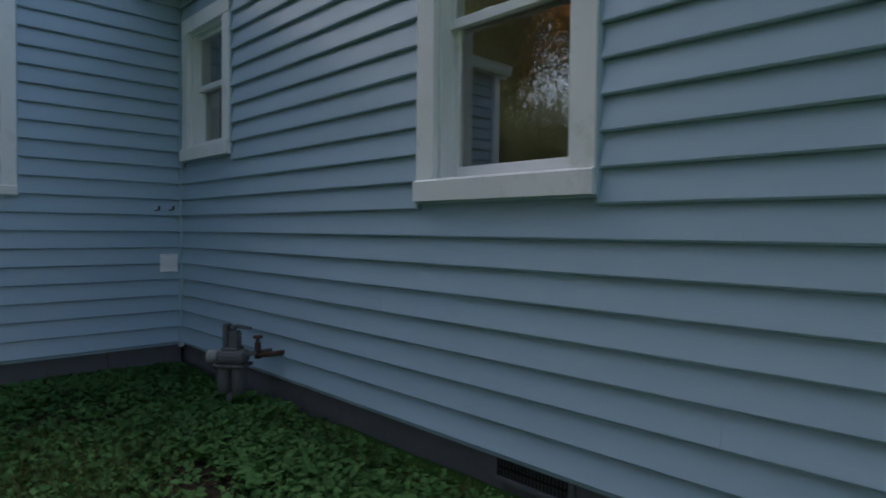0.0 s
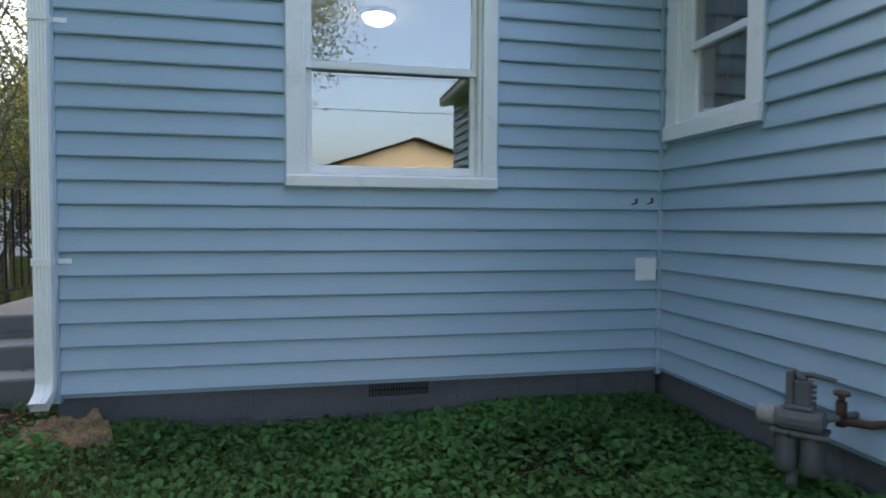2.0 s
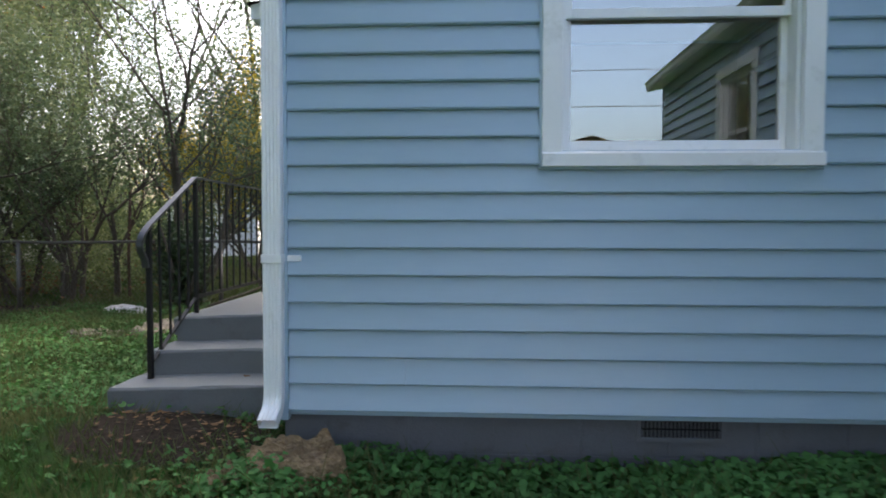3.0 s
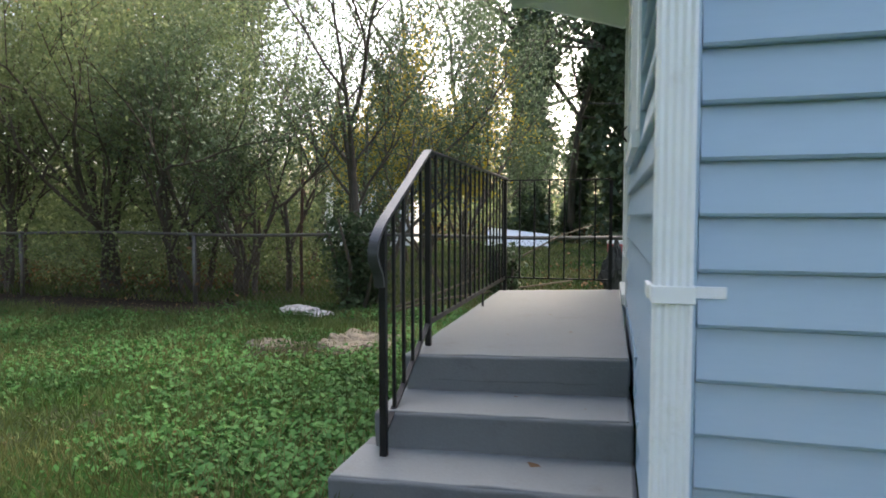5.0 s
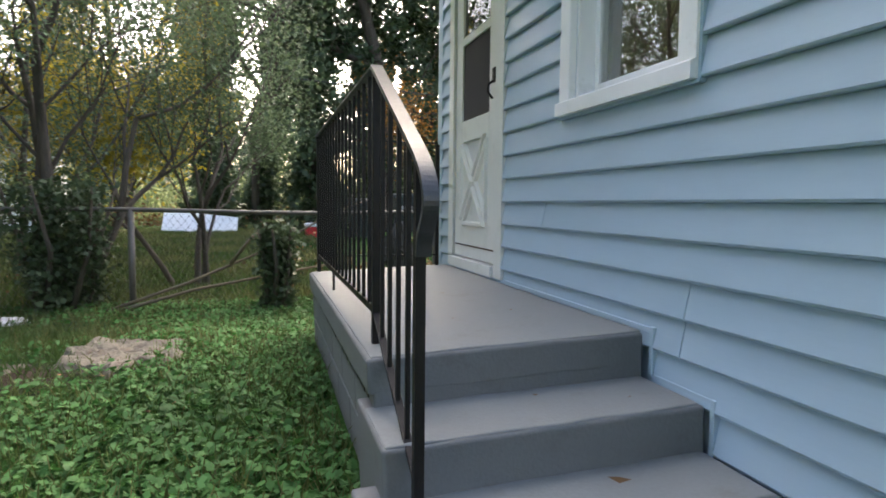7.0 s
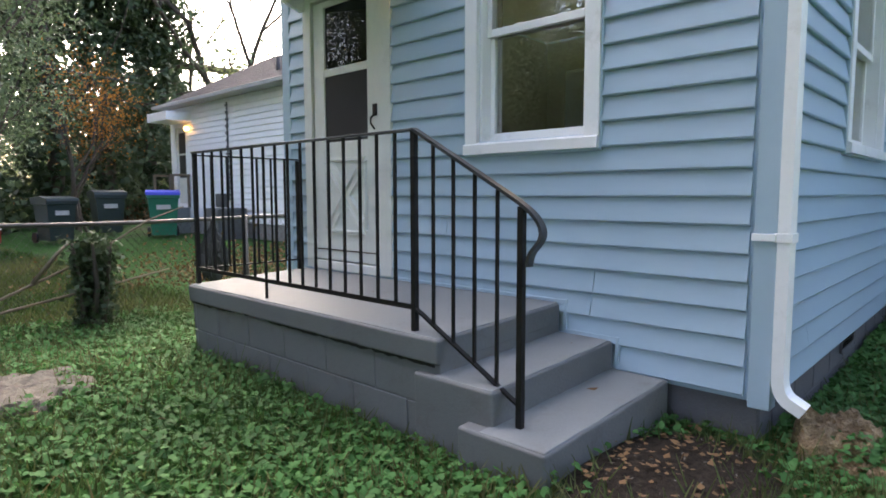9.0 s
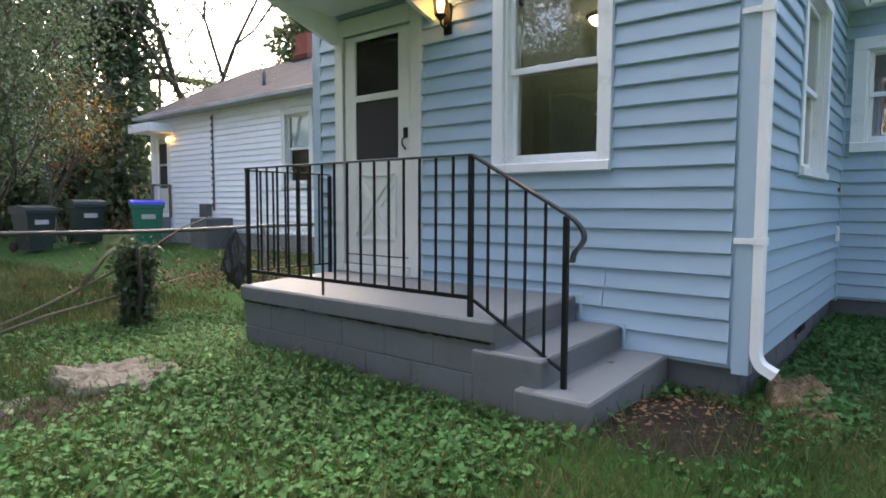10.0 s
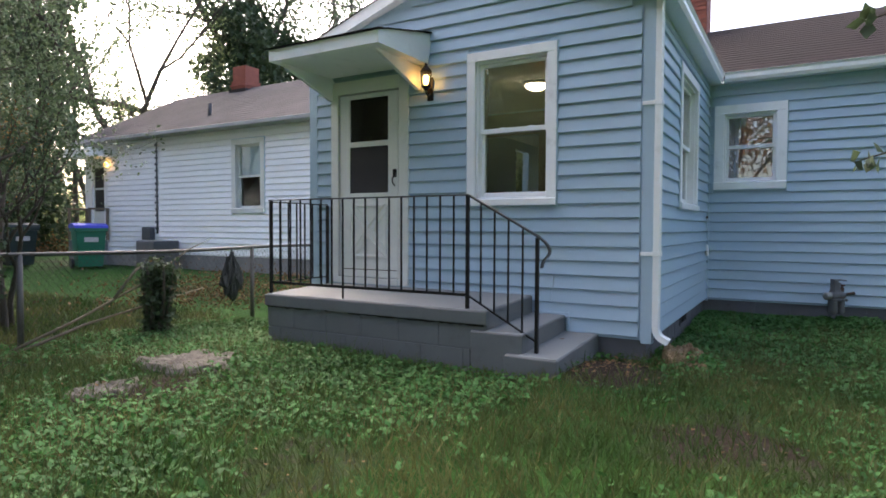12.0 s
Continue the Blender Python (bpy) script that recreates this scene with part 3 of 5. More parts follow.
tagged(part("wall_lining", boxes(((3.57, 0.145, 0.5), (3.583, 2.4, 2.85)), ((3.57, 3.3, 0.5), (3.583, 3.55, 2.85)), ((3.57, 2.4, 2.5), (3.583, 3.3, 2.85))), INSIDE), "brown inner wall with a doorway", "wall", kind="structure")
tagged(part("wall_lining", boxes(((0.142, 0.145, 0.5), (0.15, 0.885, 2.85)), ((0.142, 1.59, 0.5), (0.15, 2.5, 2.85)), ((0.142, 0.885, 0.5), (0.15, 1.59, 1.36)), ((0.142, 0.885, 2.62), (0.15, 1.59, 2.85))), INSIDE), "brown inner face of the porch wall", "wall", kind="structure")


def ceiling_lamp(x, y, label):
    t = thing("ceiling_lamp", pose(x, y, 2.88), label, "lamp")
    part("base", lathe(bmesh.new(), [(0.15, -0.035), (0.165, -0.02), (0.165, 0.0)]), GALV, t, "metal rim")
    part("shade", lathe(bmesh.new(), [(0.02, -0.105), (0.07, -0.098), (0.115, -0.075), (0.143, -0.036)]), lamp_material("lit_lamp_shade", (1.0, 0.80, 0.50), 3.2), t, "glowing frosted glass shade")


ceiling_lamp(1.94, 1.80, "lit round flush ceiling lamp in the annex room")
ceiling_lamp(5.4, -3.6, "lit round flush ceiling lamp in the main room")


# ---- roofs and gutters ----
def roof_plane(bm, a, b, c, d, rows, lift=0.006):
    """Shingle courses from the eave a-b up to the ridge d-c."""
    a, b, c, d = map(Vector, (a, b, c, d))
    nrm = (b - a).cross(d - a).normalized()
    if nrm.z < 0:
        nrm = -nrm
    sole = [bm.verts.new(v) for v in (a, b, c, d)]
    bm.faces.new(sole)
    last = sole[:2]
    for k in range(rows):
        f, g = k / rows, (k + 1) / rows
        low = [bm.verts.new(a.lerp(d, f) + nrm * lift), bm.verts.new(b.lerp(c, f) + nrm * lift)]
        top = [bm.verts.new(a.lerp(d, g) + nrm * 0.002), bm.verts.new(b.lerp(c, g) + nrm * 0.002)]
        bm.faces.new((last[0], last[1], low[1], low[0]))
        bm.faces.new((low[0], low[1], top[1], top[0]))
        last = top
    bm.faces.new((last[0], last[1], sole[2], sole[3]))
    return bm


RIDGE_X, RIDGE_Z = 6.13, 4.42
bm = bmesh.new()
roof_plane(bm, (3.43, -6.0, 3.07), (3.43, 4.4, 3.07), (RIDGE_X, 4.4, RIDGE_Z), (RIDGE_X, -6.0, RIDGE_Z), 22)
roof_plane(bm, (8.93, -6.0, 3.07), (8.93, 4.4, 3.07), (RIDGE_X, 4.4, RIDGE_Z), (RIDGE_X, -6.0, RIDGE_Z), 22)
roof_main = tagged(part("roof_main", bm, SHINGLE), "dark brown asphalt shingle roof of the main house", "roof", kind="structure")
for y in (-5.8, 4.06):
    bm = bmesh.new()
    a = [bm.verts.new(v) for v in ((3.5, y, EAVE), (8.75, y, EAVE), (RIDGE_X, y, RIDGE_Z - 0.1), (3.5, y + 0.14, EAVE), (8.75, y + 0.14, EAVE), (RIDGE_X, y + 0.14, RIDGE_Z - 0.1))]
    for f in ((0, 1, 2), (3, 5, 4), (0, 3, 4, 1), (1, 4, 5, 2), (2, 5, 3, 0)):
        bm.faces.new([a[i] for i in f])
    tagged(part("wall_gable", bm, SIDING), "gable end of the main house", "wall", kind="structure")
bm = bmesh.new()
mid = LEN_C / 2
roof_plane(bm, (-0.14, -0.11, 3.03), (4.6, -0.11, 3.03), (4.6, mid, GABLE + 0.08), (-0.14, mid, GABLE + 0.08), 12)
roof_plane(bm, (-0.14, LEN_C + 0.11, 3.03), (4.6, LEN_C + 0.11, 3.03), (4.6, mid, GABLE + 0.08), (-0.14, mid, GABLE + 0.08), 12)
tagged(part("roof_annex", bm, SHINGLE), "dark brown shingle roof of the annex", "roof", kind="structure")
for s in (-1, 1):
    bm = bmesh.new()
    y0, y1 = mid + s * (mid + 0.11), mid
    prism(bm, [(y0, 2.91), (y0, 3.025), (y1, GABLE + 0.075), (y1, GABLE - 0.045)], -0.125, -0.02)
    tagged(part("rake_board", bm, WHITE), "white rake board along the gable", "trim", kind="structure")
tagged(part("soffit", boxes(((-0.02, -0.08, 2.95), (3.585, -0.001, 2.98)), ((3.485, -5.9, 2.95), (3.584, -0.085, 2.98))), WHITE), "white eave soffit", "trim", kind="structure")
tagged(part("frieze_board", boxes(((0.07, -0.02, 2.88), (3.545, -0.001, 2.95)), ((3.565, -5.72, 2.88), (3.584, -0.035, 2.95))), CORNER), "pale frieze board under the eave", "trim", kind="structure")


def gutter(m, length, label):
    bm = bmesh.new()
    prism(bm, [(0.0, 0.115), (0.0, 0.0), (-0.085, 0.0), (-0.105, 0.04), (-0.105, 0.085), (-0.125, 0.115), (-0.118, 0.117), (-0.098, 0.088), (-0.098, 0.044), (-0.081, 0.006), (-0.006, 0.006), (-0.006, 0.115)], 0, length)
    ob = part("gutter", bm, ALU)
    ob.matrix_world = m
    return tagged(ob, label, "gutter", kind="structure")


gutter(pose(-0.13, -0.082, 2.945), 3.605, "white metal gutter along the annex eave")
gutter(pose(3.48, -0.21, 2.945, 0, 0, -90), 5.79, "white metal gutter along the main eave")


def downspout():
    t = thing("downspout", pose(0.012, -0.024, 0), "white corrugated downspout down the annex corner", "downspout", kind="structure")
    def rib(w, d, n=5):
        o = []
        for k in range(n * 2 + 1):
            o.append((-w / 2 + w * k / (n * 2), -d - (0.004 if k % 2 else 0)))
        return [(-w / 2, 0), *o, (w / 2, 0)]
    prof = rib(0.085, 0.05)
    def sweep(path):
        bm, rings = bmesh.new(), []
        for (y, z, ang) in path:
            c, s = math.cos(ang), math.sin(ang)
            rings.append([bm.verts.new((u, y + d * c, z + d * s)) for u, d in prof])
        n = len(prof)
        for p, q in zip(rings, rings[1:]):
            for k in range(n):
                bm.faces.new((p[k], p[(k + 1) % n], q[(k + 1) % n], q[k]))
        return bm
    part("pipe", sweep([(0, 0.26, 0), (0, 2.95, 0)]), ALU, t)
    bend = [(0.0, 0.26, 0.0), (0.0, 0.24, -0.05), (-0.001, 0.22, -0.15), (-0.004, 0.20, -0.28), (-0.009, 0.18, -0.42), (-0.018, 0.16, -0.58), (-0.03, 0.14, -0.74), (-0.048, 0.122, -0.9), (-0.075, 0.107, -1.0), (-0.115, 0.085, -1.05)]
    part("elbow", sweep(bend), ALU, t)
    for z in (0.845, 2.10):
        part("strap", boxes(((-0.047, -0.060, z - 0.02), (0.047, -0.055, z + 0.02)), ((0.043, -0.058, z - 0.02), (0.047, 0.012, z + 0.02)), ((-0.047, -0.058, z - 0.02), (-0.043, 0.012, z + 0.02)), ((0.047, 0.004, z - 0.014), (0.12, 0.012, z + 0.014)), ((-0.053, 0.004, z - 0.016), (-0.041, 0.10, z + 0.016)), bevel=0.002), ALU, t)


downspout()


# ---- porch ----
PX, PZ = -0.985, 0.43


def rough_slab(a, b, bev=0.012, seed=0):
    """A poured slab with soft, uneven edges."""
    bm = bmesh.new()
    box(bm, a, b)
    bmesh.ops.subdivide_edges(bm, edges=[e for e in bm.edges if e.calc_length() > 0.5], cuts=14, use_grid_fill=True)
    es = [e for e in bm.edges if len(e.link_faces) == 2 and e.calc_face_angle(0) > 1.0]
    bmesh.ops.bevel(bm, geom=es, offset=bev, segments=3, profile=0.6, affect="EDGES")
    for v in bm.verts:
        k = v.co * 7 + Vector((seed, 0, 0))
        v.co += Vector((noise.noise(k), noise.noise(k + Vector((9, 0, 0))), noise.noise(k + Vector((0, 9, 0))))) * 0.005
    for f in bm.faces:
        f.smooth = True
    return bm


TILT = pose(0, 0.02, 0.012, 0, -2.2, 0)      # the porch has sunk a little outwards
porch = thing("porch", TILT, "grey painted concrete porch with block base and three steps", "porch")
part("core", boxes(((PX + 0.0135, 1.045, -0.35), (-0.03, 3.39, PZ - 0.12))), MORTAR, porch, "mortar joints")
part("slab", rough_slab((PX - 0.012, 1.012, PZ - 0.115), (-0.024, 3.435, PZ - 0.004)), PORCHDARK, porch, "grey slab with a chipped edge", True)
part("slab_top", rough_slab((PX + 0.002, 1.026, PZ - 0.03), (-0.028, 3.42, PZ + 0.002), 0.006, 2), PORCH, porch, "paler grey walking surface", True)


def crack(points, w, seed):
    """A jagged dark gap in the side of the porch, along (y, z) points."""
    rng, bm, pts = np.random.default_rng(seed), bmesh.new(), []
    for (ya, za), (yb, zb) in zip(points, points[1:]):
        n = max(2, int(math.hypot(yb - ya, zb - za) / 0.03))
        pts += [(ya + (yb - ya) * k / n, za + (zb - za) * k / n) for k in range(n)]
    pts.append(points[-1])
    pts = [(y + rng.normal() * 0.002, z + rng.normal() * 0.003, w * rng.uniform(0.4, 1.2)) for y, z in pts]
    for (ya, za, wa), (yb, zb, wb) in zip(pts, pts[1:]):
        d = Vector((0, yb - ya, zb - za)).normalized()
        s = Vector((0, -d.z, d.y))
        a, b = Vector((PX - 0.006, ya, za)), Vector((PX - 0.006, yb, zb))
        bar(bm, a, b, 0.016, wa) if abs(d.y) > 0.5 else bar(bm, a, b, wa, 0.016)
    part("crack", bm, IRON, porch, "dark open crack")


crack([(3.4, 0.312), (2.95, 0.312), (2.8, 0.322), (2.72, 0.34), (2.66, 0.318), (2.58, 0.345), (2.5, 0.33), (2.35, 0.314), (1.7, 0.313), (1.04, 0.312)], 0.008, 1)
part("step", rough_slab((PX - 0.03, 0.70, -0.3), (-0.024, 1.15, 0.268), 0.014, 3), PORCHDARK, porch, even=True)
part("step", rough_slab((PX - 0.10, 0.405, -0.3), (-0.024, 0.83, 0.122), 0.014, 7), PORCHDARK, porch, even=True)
part("tread", rough_slab((PX - 0.02, 0.709, 0.2), (-0.036, 1.03, 0.274), 0.007, 4), PORCH, porch, "paler grey tread", True)
part("tread", rough_slab((PX - 0.09, 0.414, 0.06), (-0.036, 0.72, 0.128), 0.007, 5), PORCH, porch, "paler grey tread", True)
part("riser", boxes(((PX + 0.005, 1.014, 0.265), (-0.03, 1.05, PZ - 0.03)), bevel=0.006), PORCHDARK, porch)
part("end_filler", boxes(((PX + 0.012, 1.03, -0.3), (PX + 0.05, 1.18, 0.31)), bevel=0.006), PORCHDARK, porch)
CRACKDARK = boxes(((PX - 0.004, 1.157, -0.2), (PX + 0.01, 1.167, 0.112)), ((PX - 0.004, 1.05, 0.106), (PX + 0.01, 1.167, 0.116)))
part("crack", CRACKDARK, IRON, porch, "dark stepped crack")
BLOCKS = pose(PX + 0.03, 0, 0, 0, 0, -90)
for k, (za, zb) in enumerate(((-0.28, -0.085), (-0.085, 0.112), (0.112, 0.312))):
    edges = [1.045] + list(np.arange(1.237 if k == 1 else 1.46, 3.38, 0.402)) + [3.405]
    for p, q in zip(edges, edges[1:]):
        if q - p > 0.04:
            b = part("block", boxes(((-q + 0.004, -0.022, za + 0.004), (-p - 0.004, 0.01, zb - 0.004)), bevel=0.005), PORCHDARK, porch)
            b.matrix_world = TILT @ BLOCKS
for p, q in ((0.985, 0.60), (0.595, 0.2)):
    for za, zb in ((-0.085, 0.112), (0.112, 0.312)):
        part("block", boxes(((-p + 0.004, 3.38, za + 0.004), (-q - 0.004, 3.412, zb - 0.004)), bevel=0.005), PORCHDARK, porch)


def porch_railing():
    t = thing("porch_railing", pose(-0.95, 0, 0), "black wrought iron railing round the porch and steps", "railing")
    y0, y1, y2 = 0.635, 1.232, 3.42
    z1, z0, low = 1.315, 0.985, 0.515
    for y, za, zb in ((y0, 0.08, z0), (y1, PZ - 0.035, z1), (y2, PZ - 0.035, z1)):
        part("post", bar(bmesh.new(), (0, y, za), (0, y, zb), 0.026), IRON, t)
    part("post", bar(bmesh.new(), (0.83, y2, PZ - 0.01), (0.83, y2, z1 - 0.02), 0.026), IRON, t)
    part("top_rail", boxes(((-0.019, y1 - 0.005, z1), (0.019, y2 + 0.019, z1 + 0.012)), bevel=0.003), RAILTOP, t)
    part("top_rail", boxes(((-0.019, y2 - 0.015, z1 - 0.016), (0.83, y2 + 0.015, z1 - 0.006)), bevel=0.003), IRON, t)
    bm = bmesh.new()
    slope = (z1 - z0) / (y1 - y0)
    path = [(y1, z1 + 0.008), (y0 + 0.1, z0 + 0.1 * slope + 0.012), (y0, z0 + 0.012), (y0 - 0.06, z0 - 0.03), (y0 - 0.095, z0 - 0.075), (y0 - 0.10, z0 - 0.115), (y0 - 0.075, z0 - 0.15), (y0 - 0.045, z0 - 0.18), (y0 - 0.035, z0 - 0.23)]
    for _ in range(2):
        path = [path[0]] + [((1 - f) * p[0] + f * q[0], (1 - f) * p[1] + f * q[1]) for p, q in zip(path, path[1:]) for f in (0.25, 0.75)] + [path[-1]]
    rings = []
    for i, (y, z) in enumerate(path):
        p, q = path[max(i - 1, 0)], path[min(i + 1, len(path) - 1)]
        d = Vector((0, q[0] - p[0], q[1] - p[1])).normalized()
        nn = Vector((0, -d.z, d.y))
        c = Vector((0, y, z))
        rings.append([bm.verts.new(c + Vector((sx * 0.019, 0, 0)) + nn * sn * 0.007) for sx, sn in ((-1, -1), (1, -1), (1, 1), (-1, 1))])
    for p, q in zip(rings, rings[1:]):
        for k in range(4):
            bm.faces.new((p[k], p[(k + 1) % 4], q[(k + 1) % 4], q[k])).smooth = False
    bm.faces.new(rings[0])
    bm.faces.new(rings[-1])
    part("handrail", bm, RAILTOP, t, "curled sloping black handrail, lightened for sky sheen")
    part("bottom_rail", bar(bmesh.new(), (0, y1, low), (0, y2, low), 0.024, 0.01), IRON, t)
    part("bottom_rail", bar(bmesh.new(), (0, y2, low), (0.83, y2, low), 0.01, 0.024), IRON, t)
    part("bottom_rail", bar(bmesh.new(), (0, y1, low), (0, y0, low - 0.325), 0.024, 0.01), IRON, t)
    n = 16
    for k in range(1, n + 1):
        y = y1 + (y2 - y1) * k / (n + 1)
        foot = PZ - 0.035 if k == 10 else low
        part("baluster", bar(bmesh.new(), (0, y, foot), (0, y, z1), 0.0125), IRON, t)
    for k in range(1, 5):
        f = k / 5
        part("baluster", bar(bmesh.new(), (0, y1 + (y0 - y1) * f, low - 0.325 * f), (0, y1 + (y0 - y1) * f, z1 - (z1 - z0) * f), 0.0125), IRON, t)
    for k in range(1, 7):
        x = 0.83 * k / 7
        part("baluster", bar(bmesh.new(), (x, y2, low), (x, y2, z1 - 0.012), 0.0125), IRON, t)


porch_railing()


def awning():
    """Small door roof: sloping top, fascia, ceiling and side gussets."""
    t = thing("door_awning", pose(0, 0, 0), "small white bracketed awning above the porch door", "awning")
    y0, y1, x1 = 2.16, 3.49, -0.90
    bm = bmesh.new()
    pts = [(x1, 2.69), (x1, 2.80), (-0.45, 2.93), (0.0, 3.0), (0.0, 2.9), (-0.06, 2.69)]
    a = [bm.verts.new((x, y0, z)) for x, z in pts]
    b = [bm.verts.new((x, y1, z)) for x, z in pts]
    for k in range(len(pts)):
        j = (k + 1) % len(pts)
        bm.faces.new((a[k], a[j], b[j], b[k]))
    bm.faces.new(a[::-1])
    bm.faces.new(b)
    part("canopy", bm, WHITE, t)
    bm = bmesh.new()
    roof_plane(bm, (x1 - 0.025, y0 - 0.025, 2.803), (x1 - 0.025, y1 + 0.025, 2.803), (-0.002, y1 + 0.025, 3.012), (-0.002, y0 - 0.025, 3.012), 6, 0.01)
    part("shingles", bm, SHINGLE, t, "dark weathered shingles")
    for y in (y0 + 0.11, y1 - 0.08):
        bm = bmesh.new()
        pp = [(-0.80, 2.69), (-0.002, 2.69), (-0.002, 2.47), (-0.05, 2.45)]
        a = [bm.verts.new((x, y, z)) for x, z in pp]
        b = [bm.verts.new((x, y + 0.04, z)) for x, z in pp]
        for k in range(4):
            j = (k + 1) % 4
            bm.faces.new((a[k], a[j], b[j], b[k]))
        bm.faces.new(a[::-1])
        bm.faces.new(b)
        part("bracket", bm, WHITE, t)


awning()


def wall_lantern(m, label):
    t = thing("wall_lantern", m, label, "lamp")
    part("backplate", boxes(((-0.035, -0.02, -0.17), (0.035, 0.0, 0.06)), bevel=0.006), IRON, t)
    bm = bmesh.new()
    tube(bm, [(0, -0.01, -0.10), (0, -0.05, -0.13), (0, -0.09, -0.11), (0, -0.095, -0.07)], 0.008, 6)
    lathe(bm, [(0.012, -0.085), (0.035, -0.06), (0.048, -0.05), (0.048, -0.04)], (0, -0.095, 0), 6)
    lathe(bm, [(0.062, 0.09), (0.066, 0.10), (0.03, 0.145), (0.012, 0.16), (0.016, 0.175), (0.004, 0.19)], (0, -0.095, 0), 6)
    for k in range(6):
        a = math.pi * 2 * k / 6
        bar(bm, (0.046 * math.cos(a), -0.095 + 0.046 * math.sin(a), -0.045), (0.06 * math.cos(a), -0.095 + 0.06 * math.sin(a), 0.095), 0.006)
    part("cage", bm, IRON, t, "black lantern cage")
    part("bulb", lathe(bmesh.new(), [(0.01, -0.03), (0.02, -0.02), (0.03, 0.02), (0.028, 0.045), (0.012, 0.07)], (0, -0.095, 0), 12), lamp_material("lit_bulb", (1.0, 0.50, 0.11), 4.5), t, "glowing warm bulb")
    g = part("glass", lathe(bmesh.new(), [(0.043, -0.04), (0.056, 0.09)], (0, -0.095, 0), 6), GLASS, t)
    g.visible_shadow = False


wall_lantern(PORCHWALL @ pose(-2.15, -0.016, 2.50), "lit black lantern on the wall beside the door")


# ---- small things on the walls ----
def dryer_vent():
    t = thing("vent_cover", pose(3.397, -0.016, 0.698), "white louvred vent cover on the siding", "vent")
    part("frame", boxes(((0, -0.02, 0), (0.137, 0.0, 0.012)), ((0, -0.02, 0.133), (0.137, 0.0, 0.145)), ((0, -0.02, 0.012), (0.012, 0.0, 0.133)), ((0.125, -0.02, 0.012), (0.137, 0.0, 0.133)), bevel=0.002), WHITE, t)
    for k in range(3):
        bm = bmesh.new()
        z = 0.013 + k * 0.04
        prism(bm, [(-0.025, z), (-0.021, z), (-0.014, z + 0.04), (-0.018, z + 0.04)], 0.012, 0.125)
        part("slat", bm, WHITE, t)
    part("backing", boxes(((0.012, -0.006, 0.012), (0.125, 0.0, 0.133))), WHITE, t)


dryer_vent()
for x, z in ((3.39, 1.185), (3.50, 1.19)):
    bm = boxes(((x, -0.026, z), (x + 0.012, -0.012, z + 0.035)), bevel=0.002)
    bar(bm, (x + 0.006, -0.02, z + 0.01), (x - 0.03, -0.03, z - 0.004), 0.008)
    tagged(part("cable_clip", bm, RUST), "small rusty cable clip on the siding", "clip")


def gas_meter():
    t = thing("gas_meter", pose(3.33, -1.47, 0.045, 0, 0, -52) @ Matrix.Scale(0.84, 4), "grey gas meter with regulator against the main wall", "gas meter")
    for x in (-0.052, 0.055):
        b = bmesh.new()
        rings = []
        for f, z in ((0.35, -0.005), (0.7, 0.005), (0.92, 0.03), (1.0, 0.07), (1.0, 0.17), (0.94, 0.20)):
            rings.append([b.verts.new((x + 0.054 * f * math.cos(k * math.pi / 9), -0.01 + 0.075 * f * math.sin(k * math.pi / 9), z)) for k in range(18)])
        for p, q in zip(rings, rings[1:]):
            for k in range(18):
                b.faces.new((p[k], p[(k + 1) % 18], q[(k + 1) % 18], q[k])).smooth = True
        b.faces.new(rings[0][::-1])
        b.faces.new(rings[-1])
        part("chamber", b, GREYMETAL, t, "bulging lower meter chamber")
    part("flange", boxes(((-0.118, -0.095, 0.196), (0.12, 0.075, 0.218)), bevel=0.008), GREYMETAL, t)
    for x in (-0.09, -0.03, 0.03, 0.09):
        part("bolt", tube(bmesh.new(), [(x, -0.09, 0.188), (x, -0.09, 0.228)], 0.009, 6), GALV, t)
    part("head", boxes(((-0.108, -0.085, 0.219), (0.11, 0.068, 0.315)), bevel=0.034), GREYMETAL, t, "grey cast meter head")
    b = bmesh.new()
    lathe(b, [(0.03, 0.0), (0.05, 0.005), (0.05, 0.02), (0.044, 0.024), (0.05, 0.03), (0.05, 0.05), (0.044, 0.054), (0.05, 0.06), (0.05, 0.08), (0.03, 0.088), (0.004, 0.088)], (0, 0, 0), 16)
    for v in b.verts:
        v.co = Vector((-0.10 - v.co.z, v.co.y - 0.02, v.co.x + 0.262))
    part("index", b, DIALGREY, t, "pale ridged dial housing")
    part("neck", boxes(((-0.07, -0.06, 0.312), (0.06, 0.05, 0.335)), bevel=0.008), GREYMETAL, t)
    b = boxes(((-0.062, -0.045, 0.332), (-0.03, 0.04, 0.50)), ((-0.03, -0.03, 0.332), (0.045, 0.03, 0.455)), bevel=0.008)
    for k in range(4):
        tube(b, [(0.03, -0.005, 0.35 + k * 0.027), (0.064, -0.005, 0.35 + k * 0.027)], 0.01, 8)
    part("regulator", b, GREYMETAL, t, "ribbed grey regulator column")
    b = bmesh.new()
    tube(b, [(0.0, -0.005, 0.45), (0.0, -0.005, 0.482)], 0.024, 10)
    tube(b, [(0.0, -0.005, 0.478), (0.05, -0.01, 0.488), (0.145, -0.02, 0.476)], [0.018, 0.013, 0.011], 8)
    part("valve", b, GREYMETAL, t, "shut-off valve with lever")
    part("pipe", tube(bmesh.new(), [(-0.03, 0.0, -0.25), (-0.03, 0.0, 0.02)], 0.024, 10), GREYMETAL, t)
    part("pipe", tube(bmesh.new(), [(0.10, 0.0, 0.28), (0.15, 0.06, 0.285), (0.2, 0.18, 0.28), (0.24, 0.25, 0.28)], 0.018, 8), GREYMETAL, t)


gas_meter()


